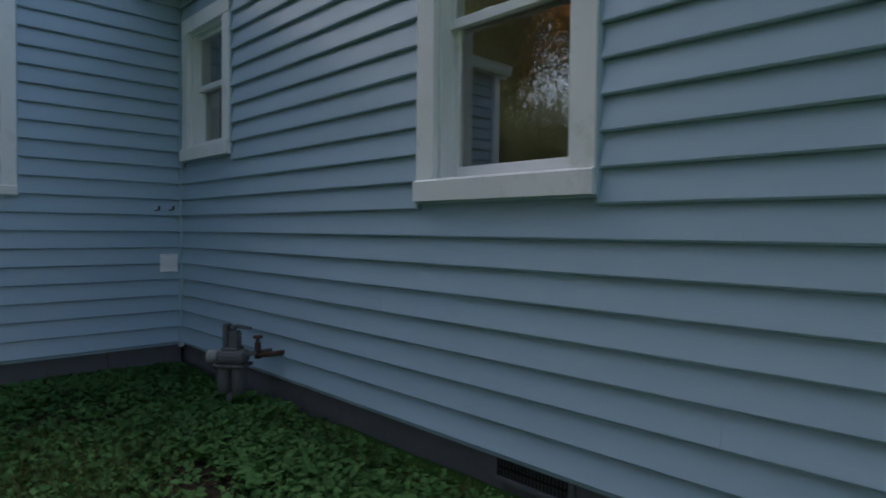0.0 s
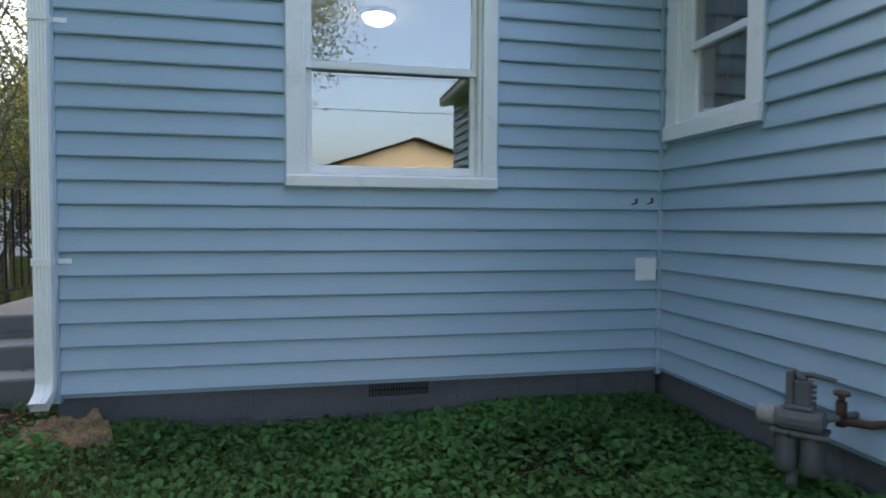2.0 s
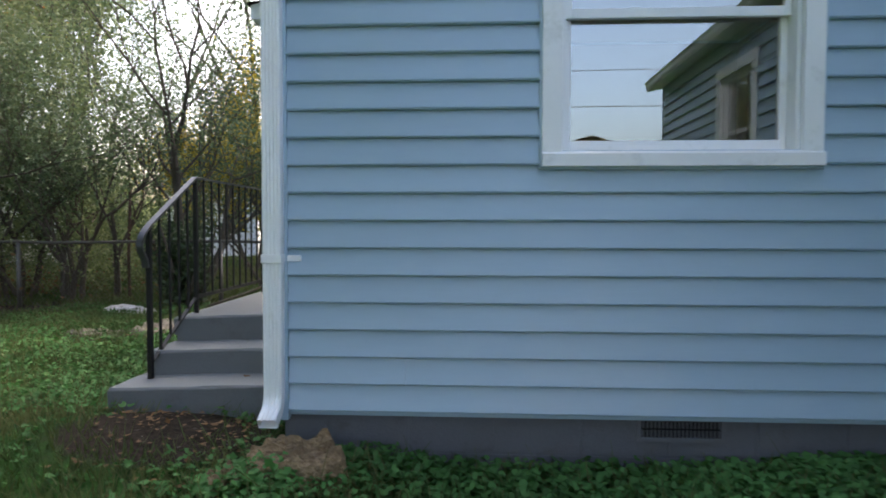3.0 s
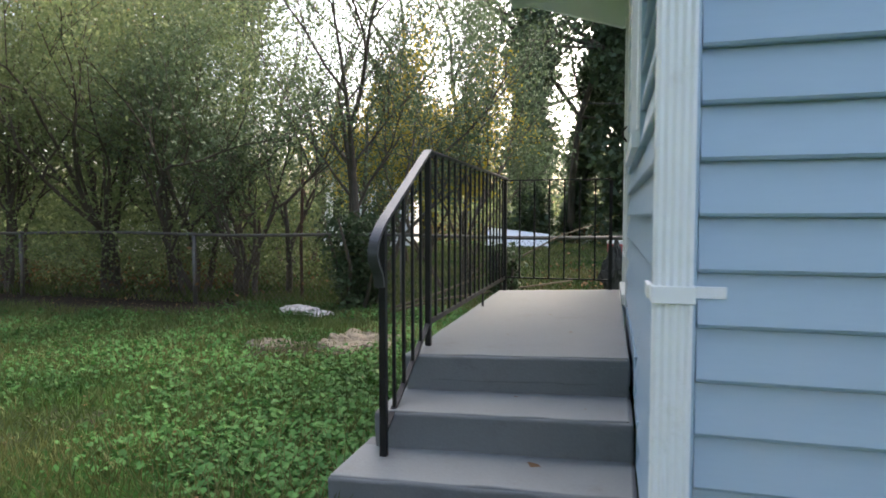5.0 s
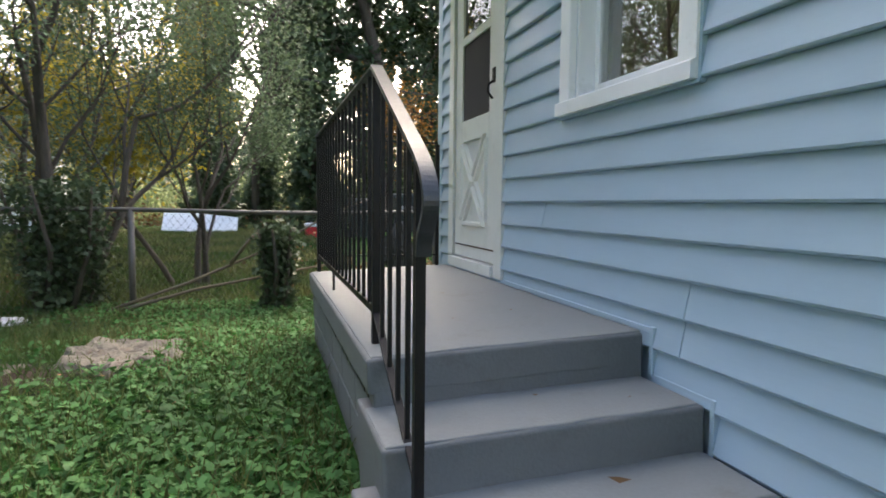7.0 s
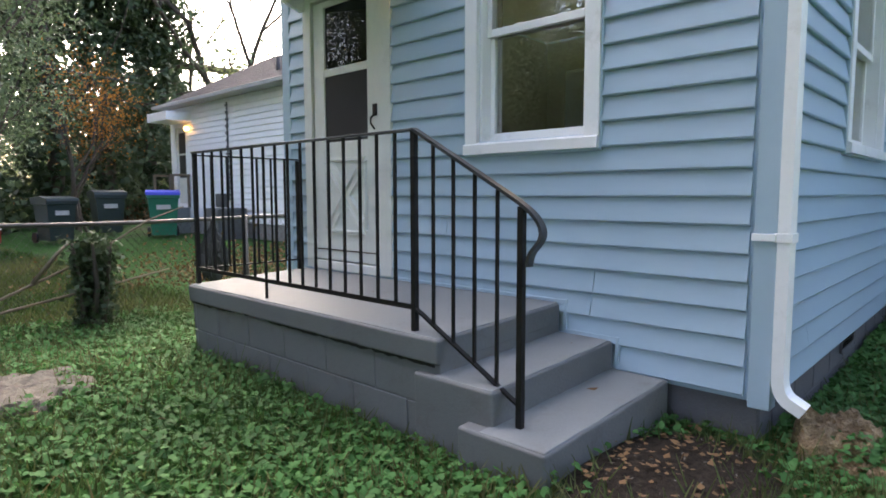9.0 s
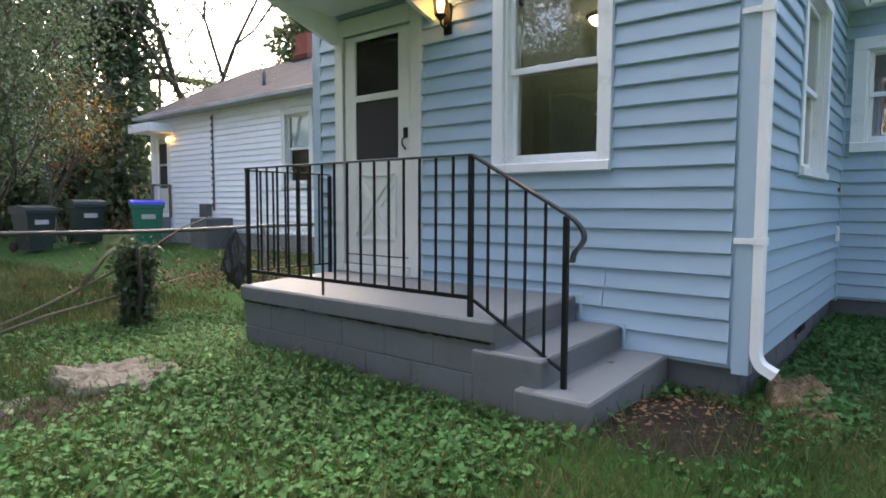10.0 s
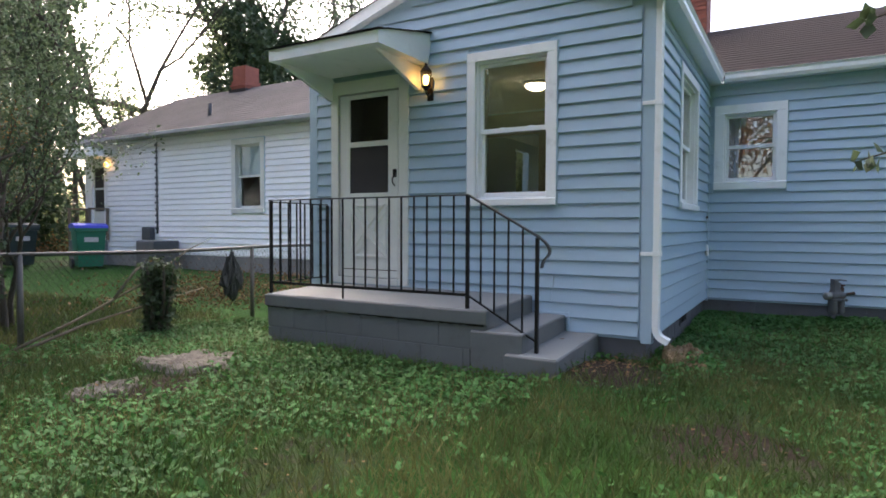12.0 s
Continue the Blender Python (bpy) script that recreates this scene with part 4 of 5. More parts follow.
def valve_pipe():
    t = thing("hose_tap", pose(3.545, -1.60, 0.27, 0, 0, -90), "rusty tap and pipe stub on the main wall", "tap")
    b = bmesh.new()
    tube(b, [(0.06, 0.03, 0.02), (0.06, -0.07, 0.02), (-0.06, -0.09, 0.0)], 0.016, 8)
    tube(b, [(-0.06, -0.09, -0.02), (-0.06, -0.09, 0.08)], 0.02, 8)
    part("pipe", b, RUST, t)
    b = bmesh.new()
    tube(b, [(-0.06, -0.09, 0.08), (-0.06, -0.09, 0.11)], 0.012, 8)
    tube(b, [(-0.06, -0.09, 0.105), (-0.06, -0.09, 0.12)], 0.03, 10)
    part("handle", b, surface("orange_tap_paint", (0.06, 0.03, 0.02), (0.11, 0.055, 0.03), 0.6), t, "orange round handle")


valve_pipe()


# ---- chimney of the main house ----
def chimney(x, y, z0, z1, w, label, parent=None):
    t = thing("chimney", pose(x, y, 0), label, "chimney", kind="structure")
    part("core", boxes(((-w / 2 + 0.01, -w / 2 + 0.01, z0), (w / 2 - 0.01, w / 2 - 0.01, z1))), MORTAR, t)
    part("flashing", boxes(((-w / 2 - 0.02, -w / 2 - 0.02, z0), (w / 2 + 0.02, w / 2 + 0.02, z0 + 0.12))), GALV, t)
    k, z = 0, z0 + 0.12
    while z < z1 - 0.03:
        for s in range(4):
            for i in range(2):
                a = -w / 2 + i * w / 2 + (w / 8 if k % 2 and i else 0)
                b = a + w / 2 - (w / 8 if k % 2 and i else 0) + (w / 8 if k % 2 and not i else 0)
                o = part("brick", boxes(((a + 0.004, -w / 2 - 0.006, z), (b - 0.004, -w / 2 + 0.012, z + 0.063))), BRICK, t)
                o.matrix_world = pose(x, y, 0, 0, 0, 90 * s)
        z += 0.073
        k += 1


chimney(6.2, 0.62, 4.05, 5.1, 0.55, "red brick chimney on the dark main roof")

bm = bmesh.new()
for k in range(7):
    tube(bm, [(0.0, -0.02 * k + 0.006 * math.sin(k * 2.1), 0), (0.012 * (k % 2), -0.02 * k, 0.5), (0.0, -0.021 * k, 0.98)], 0.014, 8)
ob = part("window_curtain", bm, surface("orange_brown_cloth", (0.22, 0.08, 0.035), (0.34, 0.14, 0.07), 0.9, scale=6, grain=80, relief=0.3))
ob.matrix_world = pose(3.80, -0.24, 1.62)
tagged(ob, "orange-brown curtain hanging inside the corner window", "curtain")


# ---- trees ----
def grow(bm, rng, p, d, length, r, depth, tips, spread, lift, kids=3):
    pts, rad, q, dd = [p.copy()], [r], p.copy(), d.copy()
    for k in range(4):
        dd = (dd + Vector(rng.normal(size=3)) * 0.16 + Vector((0, 0, lift))).normalized()
        q = q + dd * (length / 4)
        pts.append(q.copy())
        rad.append(r * (1 - 0.14 * (k + 1)))
        if depth <= 1:
            tips.append(q.copy())
    tube(bm, pts, rad, 7 if r > 0.03 else (5 if r > 0.012 else 3), caps=False)
    if depth == 0:
        return
    for k in range(kids):
        at = pts[2 + (k % 3)]
        side = Vector(rng.normal(size=3))
        nd = (dd + side.normalized() * spread + Vector((0, 0, lift))).normalized()
        grow(bm, rng, at, nd, length * rng.uniform(0.6, 0.85), r * (0.42 if k else 0.58), depth - 1, tips, spread, lift, kids)


def tree(name, x, y, stems, leaf, count, size, label, seed, depth=3, spread=0.75, lift=0.1, kids=3, fuzz=0.16, slim=0.45, ivy=0, low=(), base=None, bark=BARK, category="tree"):
    """Stems of (dx, dy, lean x, lean y, length, radius), limbs, and a crown of single leaves round the twigs."""
    rng = np.random.default_rng(seed)
    z = ground_z(x, y) - 0.06 if base is None else base
    t = thing(name, pose(x, y, z), label, category)
    tips, bm, lines = [], bmesh.new(), []
    for dx, dy, lx, ly, ln, r in stems:
        d = Vector((lx, ly, 1)).normalized()
        lines.append((Vector((dx, dy, 0)), d, ln, r))
        grow(bm, rng, Vector((dx, dy, 0)), d, ln, r, depth, tips, spread, lift, kids)
    part("trunk", bm, bark, t)
    c = np.array([tuple(v) for v in tips])
    if count:
        c = c[rng.integers(0, len(c), count)] + rng.normal(size=(count, 3)) * fuzz
        quads("crown", leaf_quads(c, np.full(count, size), 0.25, slim, rng), leaf, t, kind="stuff")
    if ivy:
        k = rng.integers(0, len(lines), ivy)
        f = rng.uniform(0, 1, ivy) ** 0.9
        pos = np.array([tuple(lines[i][0] + lines[i][1] * lines[i][2] * g) for i, g in zip(k, f)])
        thick = np.array([lines[i][3] for i in k])[:, None] * (1.6 + 1.6 * rng.random((ivy, 1)))
        a = rng.uniform(0, 2 * math.pi, ivy)
        lump = 1 + 0.5 * np.sin(pos[:, 2:3] * 2.1 + a[:, None] * 2)
        pos = pos + np.stack([np.cos(a), np.sin(a), np.zeros(ivy)], 1) * thick * lump + rng.normal(size=(ivy, 3)) * 0.05
        quads("ivy", leaf_quads(pos, np.full(ivy, size * 1.1), 0.5, 0.8, rng), LEAFDARK, t, label="dark ivy covering the trunk", kind="stuff")
    return t


# privet thicket along the fence
for k, (x, y, h, n) in enumerate(((-10.6, 6.0, 2.4, 26000), (-8.9, 5.6, 2.3, 26000), (-7.3, 5.75, 2.2, 26000), (-5.9, 5.9, 1.9, 20000), (-4.7, 5.8, 1.4, 8000))):
    rs = np.random.default_rng(40 + k)
    stems = [(rs.uniform(-0.35, 0.35), rs.uniform(-0.25, 0.25), rs.uniform(-0.35, 0.3), rs.uniform(-0.35, 0.2), h * rs.uniform(0.8, 1.1), rs.uniform(0.03, 0.055)) for i in range(6)]
    tree("privet_bush", x, y, stems, LEAF if k < 3 else LEAFGREY, int(n * 0.86), 0.062 if k < 3 else 0.055, "dense olive-green privet thicket growing at the fence" if k < 3 else "dark grey-green bush growing at the fence", 50 + k, fuzz=0.3 if k < 3 else 0.2, category="bush")
# forked tree with an ivy skirt
tree("tree", -3.05, 5.35, [(0, 0, -0.12, 0.05, 2.3, 0.075), (0.12, 0.05, 0.22, 0.1, 1.9, 0.05), (-0.1, 0.1, -0.4, 0.15, 1.9, 0.045)], LEAFGREY, 15000, 0.05, "forked tree with thin grey-green leaves and ivy at its foot", 71, depth=4, spread=0.85, lift=0.12, fuzz=0.12, ivy=0)
# ivy skirt and other low growth


def ivy_mound(x, y, w, h, n, label, seed, core=0.5, leaf=LEAFDARK, size=0.05):
    rng = np.random.default_rng(seed)
    t = thing("ivy_clump", pose(x, y, ground_z(x, y) - 0.03), label, "ivy")
    for k in range(6):
        a = k * 1.05
        bm = tube(bmesh.new(), [(w * 0.2 * math.cos(a), w * 0.2 * math.sin(a), 0), (w * 0.3 * math.cos(a + 0.5), w * 0.3 * math.sin(a + 0.5), h * 0.5), (w * 0.45 * math.cos(a + 0.3), w * 0.45 * math.sin(a + 0.3), h * 0.97)], [0.03, 0.022, 0.01], 6)
        part("stem", bm, BARK, t)
    a, f = rng.uniform(0, 2 * math.pi, n), rng.uniform(0, 1, n)
    rad = w / 2 * (0.55 + 0.5 * f) * (0.8 + 0.35 * np.sin(a * 3 + f * 5)) * np.sqrt(rng.uniform(0.2, 1, n))
    pos = np.stack([np.cos(a) * rad, np.sin(a) * rad, f * h], 1) + rng.normal(size=(n, 3)) * 0.04
    quads("leaves", leaf_quads(pos, np.full(n, size), 0.3, 0.85, rng), leaf, t, kind="stuff")


ivy_mound(-3.0, 5.25, 0.95, 1.15, 5000, "dark ivy clump round the tree foot", 3)
ivy_mound(-1.2, 4.85, 0.36, 0.78, 2200, "dark ivy-covered stump beside the fence", 4)
# silvery shrub and autumn trees behind the fence
tree("tree", -2.0, 6.3, [(0, 0, -0.1, 0.0, 1.75, 0.04), (0.1, 0.1, 0.2, -0.1, 1.55, 0.035), (-0.2, 0.1, -0.35, -0.05, 1.4, 0.035), (0.05, 0.2, 0.0, 0.3, 1.3, 0.03)], LEAFGREY, 15000, 0.05, "silvery grey-green shrub tree behind the fence", 81, fuzz=0.15)
tree("tree", -4.3, 11.5, [(0, 0, 0.05, 0, 2.0, 0.07), (0.2, 0, 0.3, 0.1, 1.7, 0.05), (-0.2, 0, -0.3, 0.1, 1.7, 0.05)], LEAFYELLOW, 34000, 0.095, "thin tree with yellow autumn leaves", 82, fuzz=0.25)
tree("tree", 2.2, 17.0, [(0, 0, 0.05, 0, 2.2, 0.08), (0.2, 0, -0.3, 0.1, 2.0, 0.05)], LEAFORANGE, 1900, 0.08, "small tree with orange autumn leaves", 83, fuzz=0.3)
tree("tree", -6.8, 10.5, [(0, 0, 0.1, 0, 3.4, 0.07), (0.4, 0, 0.35, 0, 3.0, 0.05), (-0.4, 0.2, -0.3, 0, 3.0, 0.05)], LEAFGREY, 14000, 0.06, "thin-leaved tree behind the fence", 84, fuzz=0.17)
tree("tree", -4.6, 9.0, [(0, 0, 0.0, 0, 3.0, 0.06), (0.3, 0, 0.2, 0.1, 2.8, 0.05)], LEAFGREY, 6000, 0.055, "slender tree with sparse leaves", 85, fuzz=0.14)
# tall ivy-clad trees of the wood
WOOD = ((-2.9, 20.5, 10, 0.26, 0.0), (-1.6, 23, 10, 0.2, 0.15), (0.3, 20.5, 11, 0.36, 0.0), (2.6, 21.5, 11, 0.38, -0.03), (4.6, 22.5, 12, 0.42, 0.0), (6.4, 23.0, 12, 0.4, 0.05), (11.4, 18.6, 10, 0.5, 0.1), (13.6, 19.8, 10, 0.42, 0.2))
for k, (x, y, h, r, lean) in enumerate(WOOD):
    tree("tree", x, y, [(0, 0, lean, 0, h, r * 0.8)], LEAFDARK, 15000 if x > 2 else 4000, 0.2, "tall ivy-clad tree at the edge of the wood", 100 + k, depth=2, spread=0.9, lift=0.05, kids=4, fuzz=0.6, ivy=9000)
for k, (x, y, h, r, lean) in enumerate(((8.0, 23, 8, 0.12, 0.02), (9.3, 24, 8.5, 0.13, -0.02), (10.6, 20.6, 8, 0.2, -0.4), (-5.5, 21, 8, 0.13, 0.3), (-8, 22, 9, 0.14, -0.1), (-11, 20, 9, 0.14, 0.1), (-14, 19, 9, 0.14, 0.0), (9.6, 21.5, 4.2, 0.1, 0.1))):
    tree("tree", x, y, [(0, 0, lean, 0, h, r)], LEAF, 4500 if k in (3, 4, 5, 6, 7) else 300, 0.13, "bare-limbed tall tree at the edge of the wood", 130 + k, depth=3, spread=0.7, lift=0.06, fuzz=0.5)

# undergrowth and far woods: bands of leaf clumps
def leaf_band(name, n, xs, ys, height, size, leaf, label, seed, lumps=70, ragged=0.5, low=0.0):
    rng = np.random.default_rng(seed)
    cx, cy = rng.uniform(*xs, lumps), rng.uniform(*ys, lumps)
    ch, cw = height * rng.uniform(1 - ragged, 1.15, lumps), rng.uniform(0.7, 2.0, lumps)
    k = rng.integers(0, lumps, n)
    v = unit(rng.normal(size=(n, 3))) * rng.uniform(0.55, 1.05, (n, 1))
    c = np.stack([cx[k] + v[:, 0] * cw[k], cy[k] + v[:, 1] * cw[k] * 0.8, np.maximum(-0.1, low + ch[k] * 0.5 * (1 + v[:, 2]) - 0.2)], 1) + rng.normal(size=(n, 3)) * 0.12
    return tagged(quads(name, leaf_quads(c, np.full(n, size), 0.2, 0.6, rng), leaf), label, "undergrowth", kind="stuff")


leaf_band("undergrowth", 42000, (-26, 10), (23, 29), 2.6, 0.17, LEAF, "tangled green undergrowth at the wood edge", 11, 90)
leaf_band("undergrowth", 14000, (-20, 8), (22.5, 26), 1.3, 0.14, LITTER, "brown autumn undergrowth at the wood edge", 12, 70)
leaf_band("undergrowth", 40000, (-34, 26), (30, 42), 7.0, 0.32, LEAFDARK, "far dark woods beyond the yards", 13, 120)
leaf_band("thicket_leaves", 46000, (-12.5, -5.2), (6.0, 7.8), 4.2, 0.065, LEAF, "leafy upper growth of the privet thicket", 15, 80, low=1.1)
leaf_band("thicket_leaves", 26000, (-11.5, -4.4), (5.5, 6.9), 1.7, 0.055, LEAF, "low twiggy growth of the privet thicket", 18, 130, low=0.25)
leaf_band("thicket_leaves", 5000, (-6.0, -4.2), (7.0, 9.0), 2.2, 0.06, LEAFGREY, "thin grey-green growth behind the fence", 16, 30, low=0.7)
leaf_band("undergrowth", 30000, (-40, -10.5), (10, 24), 3.4, 0.2, LEAF, "leafy hedge growth beyond the side yards", 17, 110)
leaf_band("undergrowth", 5200, (-0.2, 3.3), (6.0, 7.6), 0.5, 0.05, LITTER, "dry brown vines along the fence by the white house", 19, 46)
leaf_band("undergrowth", 2500, (-12, -5.0), (5.9, 7.0), 0.6, 0.06, LITTER, "brown leaf litter and twigs under the thicket", 14, 60)
# trees to the west, south and east, most seen in the panes
# unseen southwest ones added to shade the main wall, east pair to dim window_2
for k, (x, y, h) in enumerate(((-17, -6, 6.5), (-18, 2, 7.0), (-16, 8.5, 6.0), (-15, -14, 6.5), (-6, -26, 5.0), (-14.5, 4.8, 6.5), (-12, -9, 6.5), (-21, 9, 7.5), (-8.5, -7.5, 6.0), (-9.5, -13, 7.0), (-5, -17, 6.5), (-16, 13.5, 7.5), (-18.5, 16.5, 8.0), (-13, 14.5, 7.0), (12.5, 3.5, 2.6), (12.5, 6.0, 2.4))):
    tree("tree", x, y, [(0, 0, 0.05, 0, h, 0.2), (0.4, 0, 0.3, 0.1, h * 0.8, 0.12)], LEAFORANGE if k in (1, 5, 12) else LEAF, 26000, 0.16, "leafy tree for reflections and shade at the yard edge", 160 + k, depth=3, fuzz=0.6)
# tree whose twigs hang beside the path; unseen crown thickened to shade the main wall
tree("tree", -1.2, -3.7, [(0, 0, -0.1, -0.12, 3.0, 0.09), (0.1, -0.1, 0.12, -0.25, 2.8, 0.06)], LEAFDARK, 26000, 0.12, "dark-leaved tree standing beside the path", 190, depth=3, fuzz=0.3, slim=0.6, lift=0.14)


def twig(points, n, seed):
    rng = np.random.default_rng(seed)
    t = thing("overhanging_twig", pose(0, 0, 0), "thin twig with loose leaves darkened as silhouettes", "twig")
    part("stem", tube(bmesh.new(), points, [0.012] + [0.005] * (len(points) - 2) + [0.002], 5), BARK, t)
    p = np.array(points)
    k = rng.integers(len(points) // 2 - 1, len(points) - 1, n)
    f = rng.random((n, 1))
    c = p[k] * (1 - f) + p[k + 1] * f
    # dark leaf colour paints these as silhouettes against the bright sky
    quads("leaves", leaf_quads(c, np.full(n, 0.075), 0.3, 0.62, rng), LEAFDARK, t, kind="stuff")


twig([(-1.25, -3.72, 1.5), (-1.55, -2.7, 2.05), (-2.05, -1.8, 1.6), (-2.2, -1.55, 1.42), (-2.26, -1.38, 1.37), (-2.29, -1.26, 1.33)], 26, 1)
twig([(-1.25, -3.75, 1.7), (-1.5, -2.7, 2.4), (-2.0, -1.8, 2.1), (-2.2, -1.5, 1.98), (-2.27, -1.36, 1.92), (-2.29, -1.26, 1.89)], 26, 2)


# ---- fence ----
def chain_link_fence():
    t = thing("chain_link_fence", pose(0, 5.1, 0), "weathered chain-link fence with a bent top rail", "fence")
    xs, top = [-13.6, -10.8, -8.0, -5.2, -2.42, 0.34, 3.2], 0.79
    for x in xs:
        g = ground_z(x, 5.1) - 0.2
        part("post", tube(bmesh.new(), [(x, 0, g), (x, 0, top + 0.02)], 0.027, 10), GALV, t)
    bm = bmesh.new()
    tube(bm, [(x, -0.005, top + 0.012 * math.sin(x * 1.7)) for x in np.arange(-13.6, 3.21, 0.47)], 0.02, 8)
    part("top_rail", bm, GALV, t)
    bm, p, h = bmesh.new(), 0.065, 0.86
    x, w = -13.0, 0.0016
    while x < 3.1:
        for s in (1, -1):
            a, b = Vector((x, 0.03, -0.08)), Vector((x + s * h * 0.8, 0.03, top))
            vs = [bm.verts.new(q + Vector(o) * w) for q in (a, b) for o in ((-1, 0, 0), (0.5, 0.9, 0), (0.5, -0.9, 0))]
            for k in range(3):
                bm.faces.new((vs[k], vs[(k + 1) % 3], vs[3 + (k + 1) % 3], vs[3 + k]))
        x += p
    part("wire_mesh", bm, GALV, t, "diamond wire netting")


chain_link_fence()
bm = bmesh.new()
tube(bm, [(-4.07, 5.8, -0.3), (-4.08, 5.8, 0.6), (-4.05, 5.82, 1.55)], 0.022, 8)
tagged(part("iron_pole", bm, RUST), "rusty thin iron pole behind the fence", "pole")
for k, pts in enumerate(([(-2.75, 4.95, -0.12), (-1.95, 4.98, 0.16), (-1.25, 5.0, 0.46), (-0.65, 5.05, 0.80), (-0.3, 5.1, 0.92)], [(-2.65, 4.9, -0.1), (-1.9, 4.96, 0.10), (-1.15, 4.98, 0.23), (-0.5, 5.01, 0.34)], [(-1.6, 4.98, 0.32), (-1.42, 4.96, 0.55), (-1.32, 4.98, 0.64)])):
    bm = bmesh.new()
    tube(bm, pts, [0.018, 0.015, 0.012, 0.009, 0.005][: len(pts)], 6)
    tagged(part("dead_branch", bm, DEADWOOD), "bare dead branch leaning on the fence", "branch")


def crumple(name, x, y, w, d, h, mat, label, category, seed, z=None):
    bm = bmesh.new()
    bmesh.ops.create_icosphere(bm, subdivisions=4, radius=1)
    for v in bm.verts:
        n = v.co.normalized()
        k = 1 + 0.3 * noise.noise(n * 2.2 + Vector((seed, 0, 0))) + 0.14 * noise.noise(n * 7 + Vector((0, seed, 0)))
        v.co = Vector((n.x * w / 2 * k, n.y * d / 2 * k, max(-0.3, n.z) * h * k))
    for f in bm.faces:
        f.smooth = False
    ob = part(name, bm, mat)
    ob.matrix_world = pose(x, y, (ground_z(x, y) if z is None else z))
    return tagged(ob, label, category)


PLASTIC = surface("crumpled_white_plastic", (0.42, 0.38, 0.37), (0.68, 0.64, 0.62), 0.45, scale=5, grain=30, relief=0.3, dirt=(0.3, 0.15, 0.13))
BLACKBAG = surface("black_plastic", (0.008, 0.008, 0.009), (0.02, 0.02, 0.022), 0.35, scale=8, grain=40, relief=0.3)
crumple("plastic_sheet", -3.62, 4.85, 0.55, 0.3, 0.08, PLASTIC, "crumpled white plastic sheet lying by the fence", "litter", 2)
crumple("plastic_sheet", -3.25, 4.72, 0.32, 0.2, 0.05, PLASTIC, "small crumpled white plastic scrap", "litter", 5)


def hanging_bag():
    bm = bmesh.new()
    bmesh.ops.create_icosphere(bm, subdivisions=4, radius=1)
    for v in bm.verts:
        n = v.co.normalized()
        wz = 0.055 + 0.10 * ramp01(-n.z, -1.0, 0.4)
        k = 1 + 0.45 * noise.noise(n * 2.6) + 0.3 * noise.noise(n * 7)
        v.co = Vector((n.x * wz * k, n.y * 0.05 * k, 0.5 + n.z * 0.3 + 0.09 * noise.noise(n * 4)))
    ob = part("hanging_bag", bm, BLACKBAG)
    ob.matrix_world = pose(-0.06, 5.02, -0.04)
    tagged(ob, "torn black plastic bag hanging on the fence", "bag")


hanging_bag()


# ---- stumps in the lawn ----
def stump(x, y, r, h, label, seed, wide=1.0, sunk=0.05, mat=STUMPWOOD, rough=0.018):
    bm = bmesh.new()
    rings, n = [], 54
    for f, z in ((1.15, -sunk), (1.08, h * 0.15), (1.05, h * 0.4), (1.02, h * 0.65), (1.0, h * 0.85), (0.93, h), (0.8, h), (0.66, h * 0.97), (0.5, h * 0.95), (0.35, h * 0.93), (0.2, h * 0.93), (0.05, h * 0.92)):
        ring = []
        for k in range(n):
            a = 2 * math.pi * k / n
            q = 1 + 0.34 * noise.noise((math.cos(a) * 1.6 + seed, math.sin(a) * 1.6, 0)) + 0.07 * noise.noise((math.cos(a) * 6, math.sin(a) * 6, seed + z * 9))
            ring.append(bm.verts.new((r * f * q * math.cos(a) * wide, r * f * q * math.sin(a), z + rough * (noise.noise((math.cos(a) * 3 * f, math.sin(a) * 3 * f, seed)) + 0.7 * noise.noise((math.cos(a) * 9 * f, math.sin(a) * 9 * f, seed + z * 20))))))
        rings.append(ring)
    for p, q in zip(rings, rings[1:]):
        for k in range(n):
            bm.faces.new((p[k], p[(k + 1) % n], q[(k + 1) % n], q[k]))
    bm.faces.new(rings[-1])
    ob = part("tree_stump", bm, mat)
    ob.matrix_world = pose(x, y, ground_z(x, y))
    return tagged(ob, label, "stump")


stump(-2.12, 3.14, 0.33, 0.04, "flat weathered tree stump sunk in the lawn", 1, 1.0, rough=0.03)
stump(-2.85, 3.05, 0.17, 0.02, "small flat stump piece sunk in the lawn", 4, 1.3, rough=0.025)
ROTWOOD = surface("rotten_brown_wood", (0.085, 0.045, 0.022), (0.44, 0.31, 0.17), 0.97, scale=11, grain=70, relief=1.0, dist=0.03, dirt=(0.025, 0.017, 0.012))
stump(0.17, -0.24, 0.17, 0.11, "rotten brown stump under the downspout", 7, 1.15, mat=ROTWOOD, rough=0.05)
stump(-0.05, -0.38, 0.09, 0.06, "small rotten stump piece beside the corner", 9, 1.2, mat=ROTWOOD, rough=0.045)


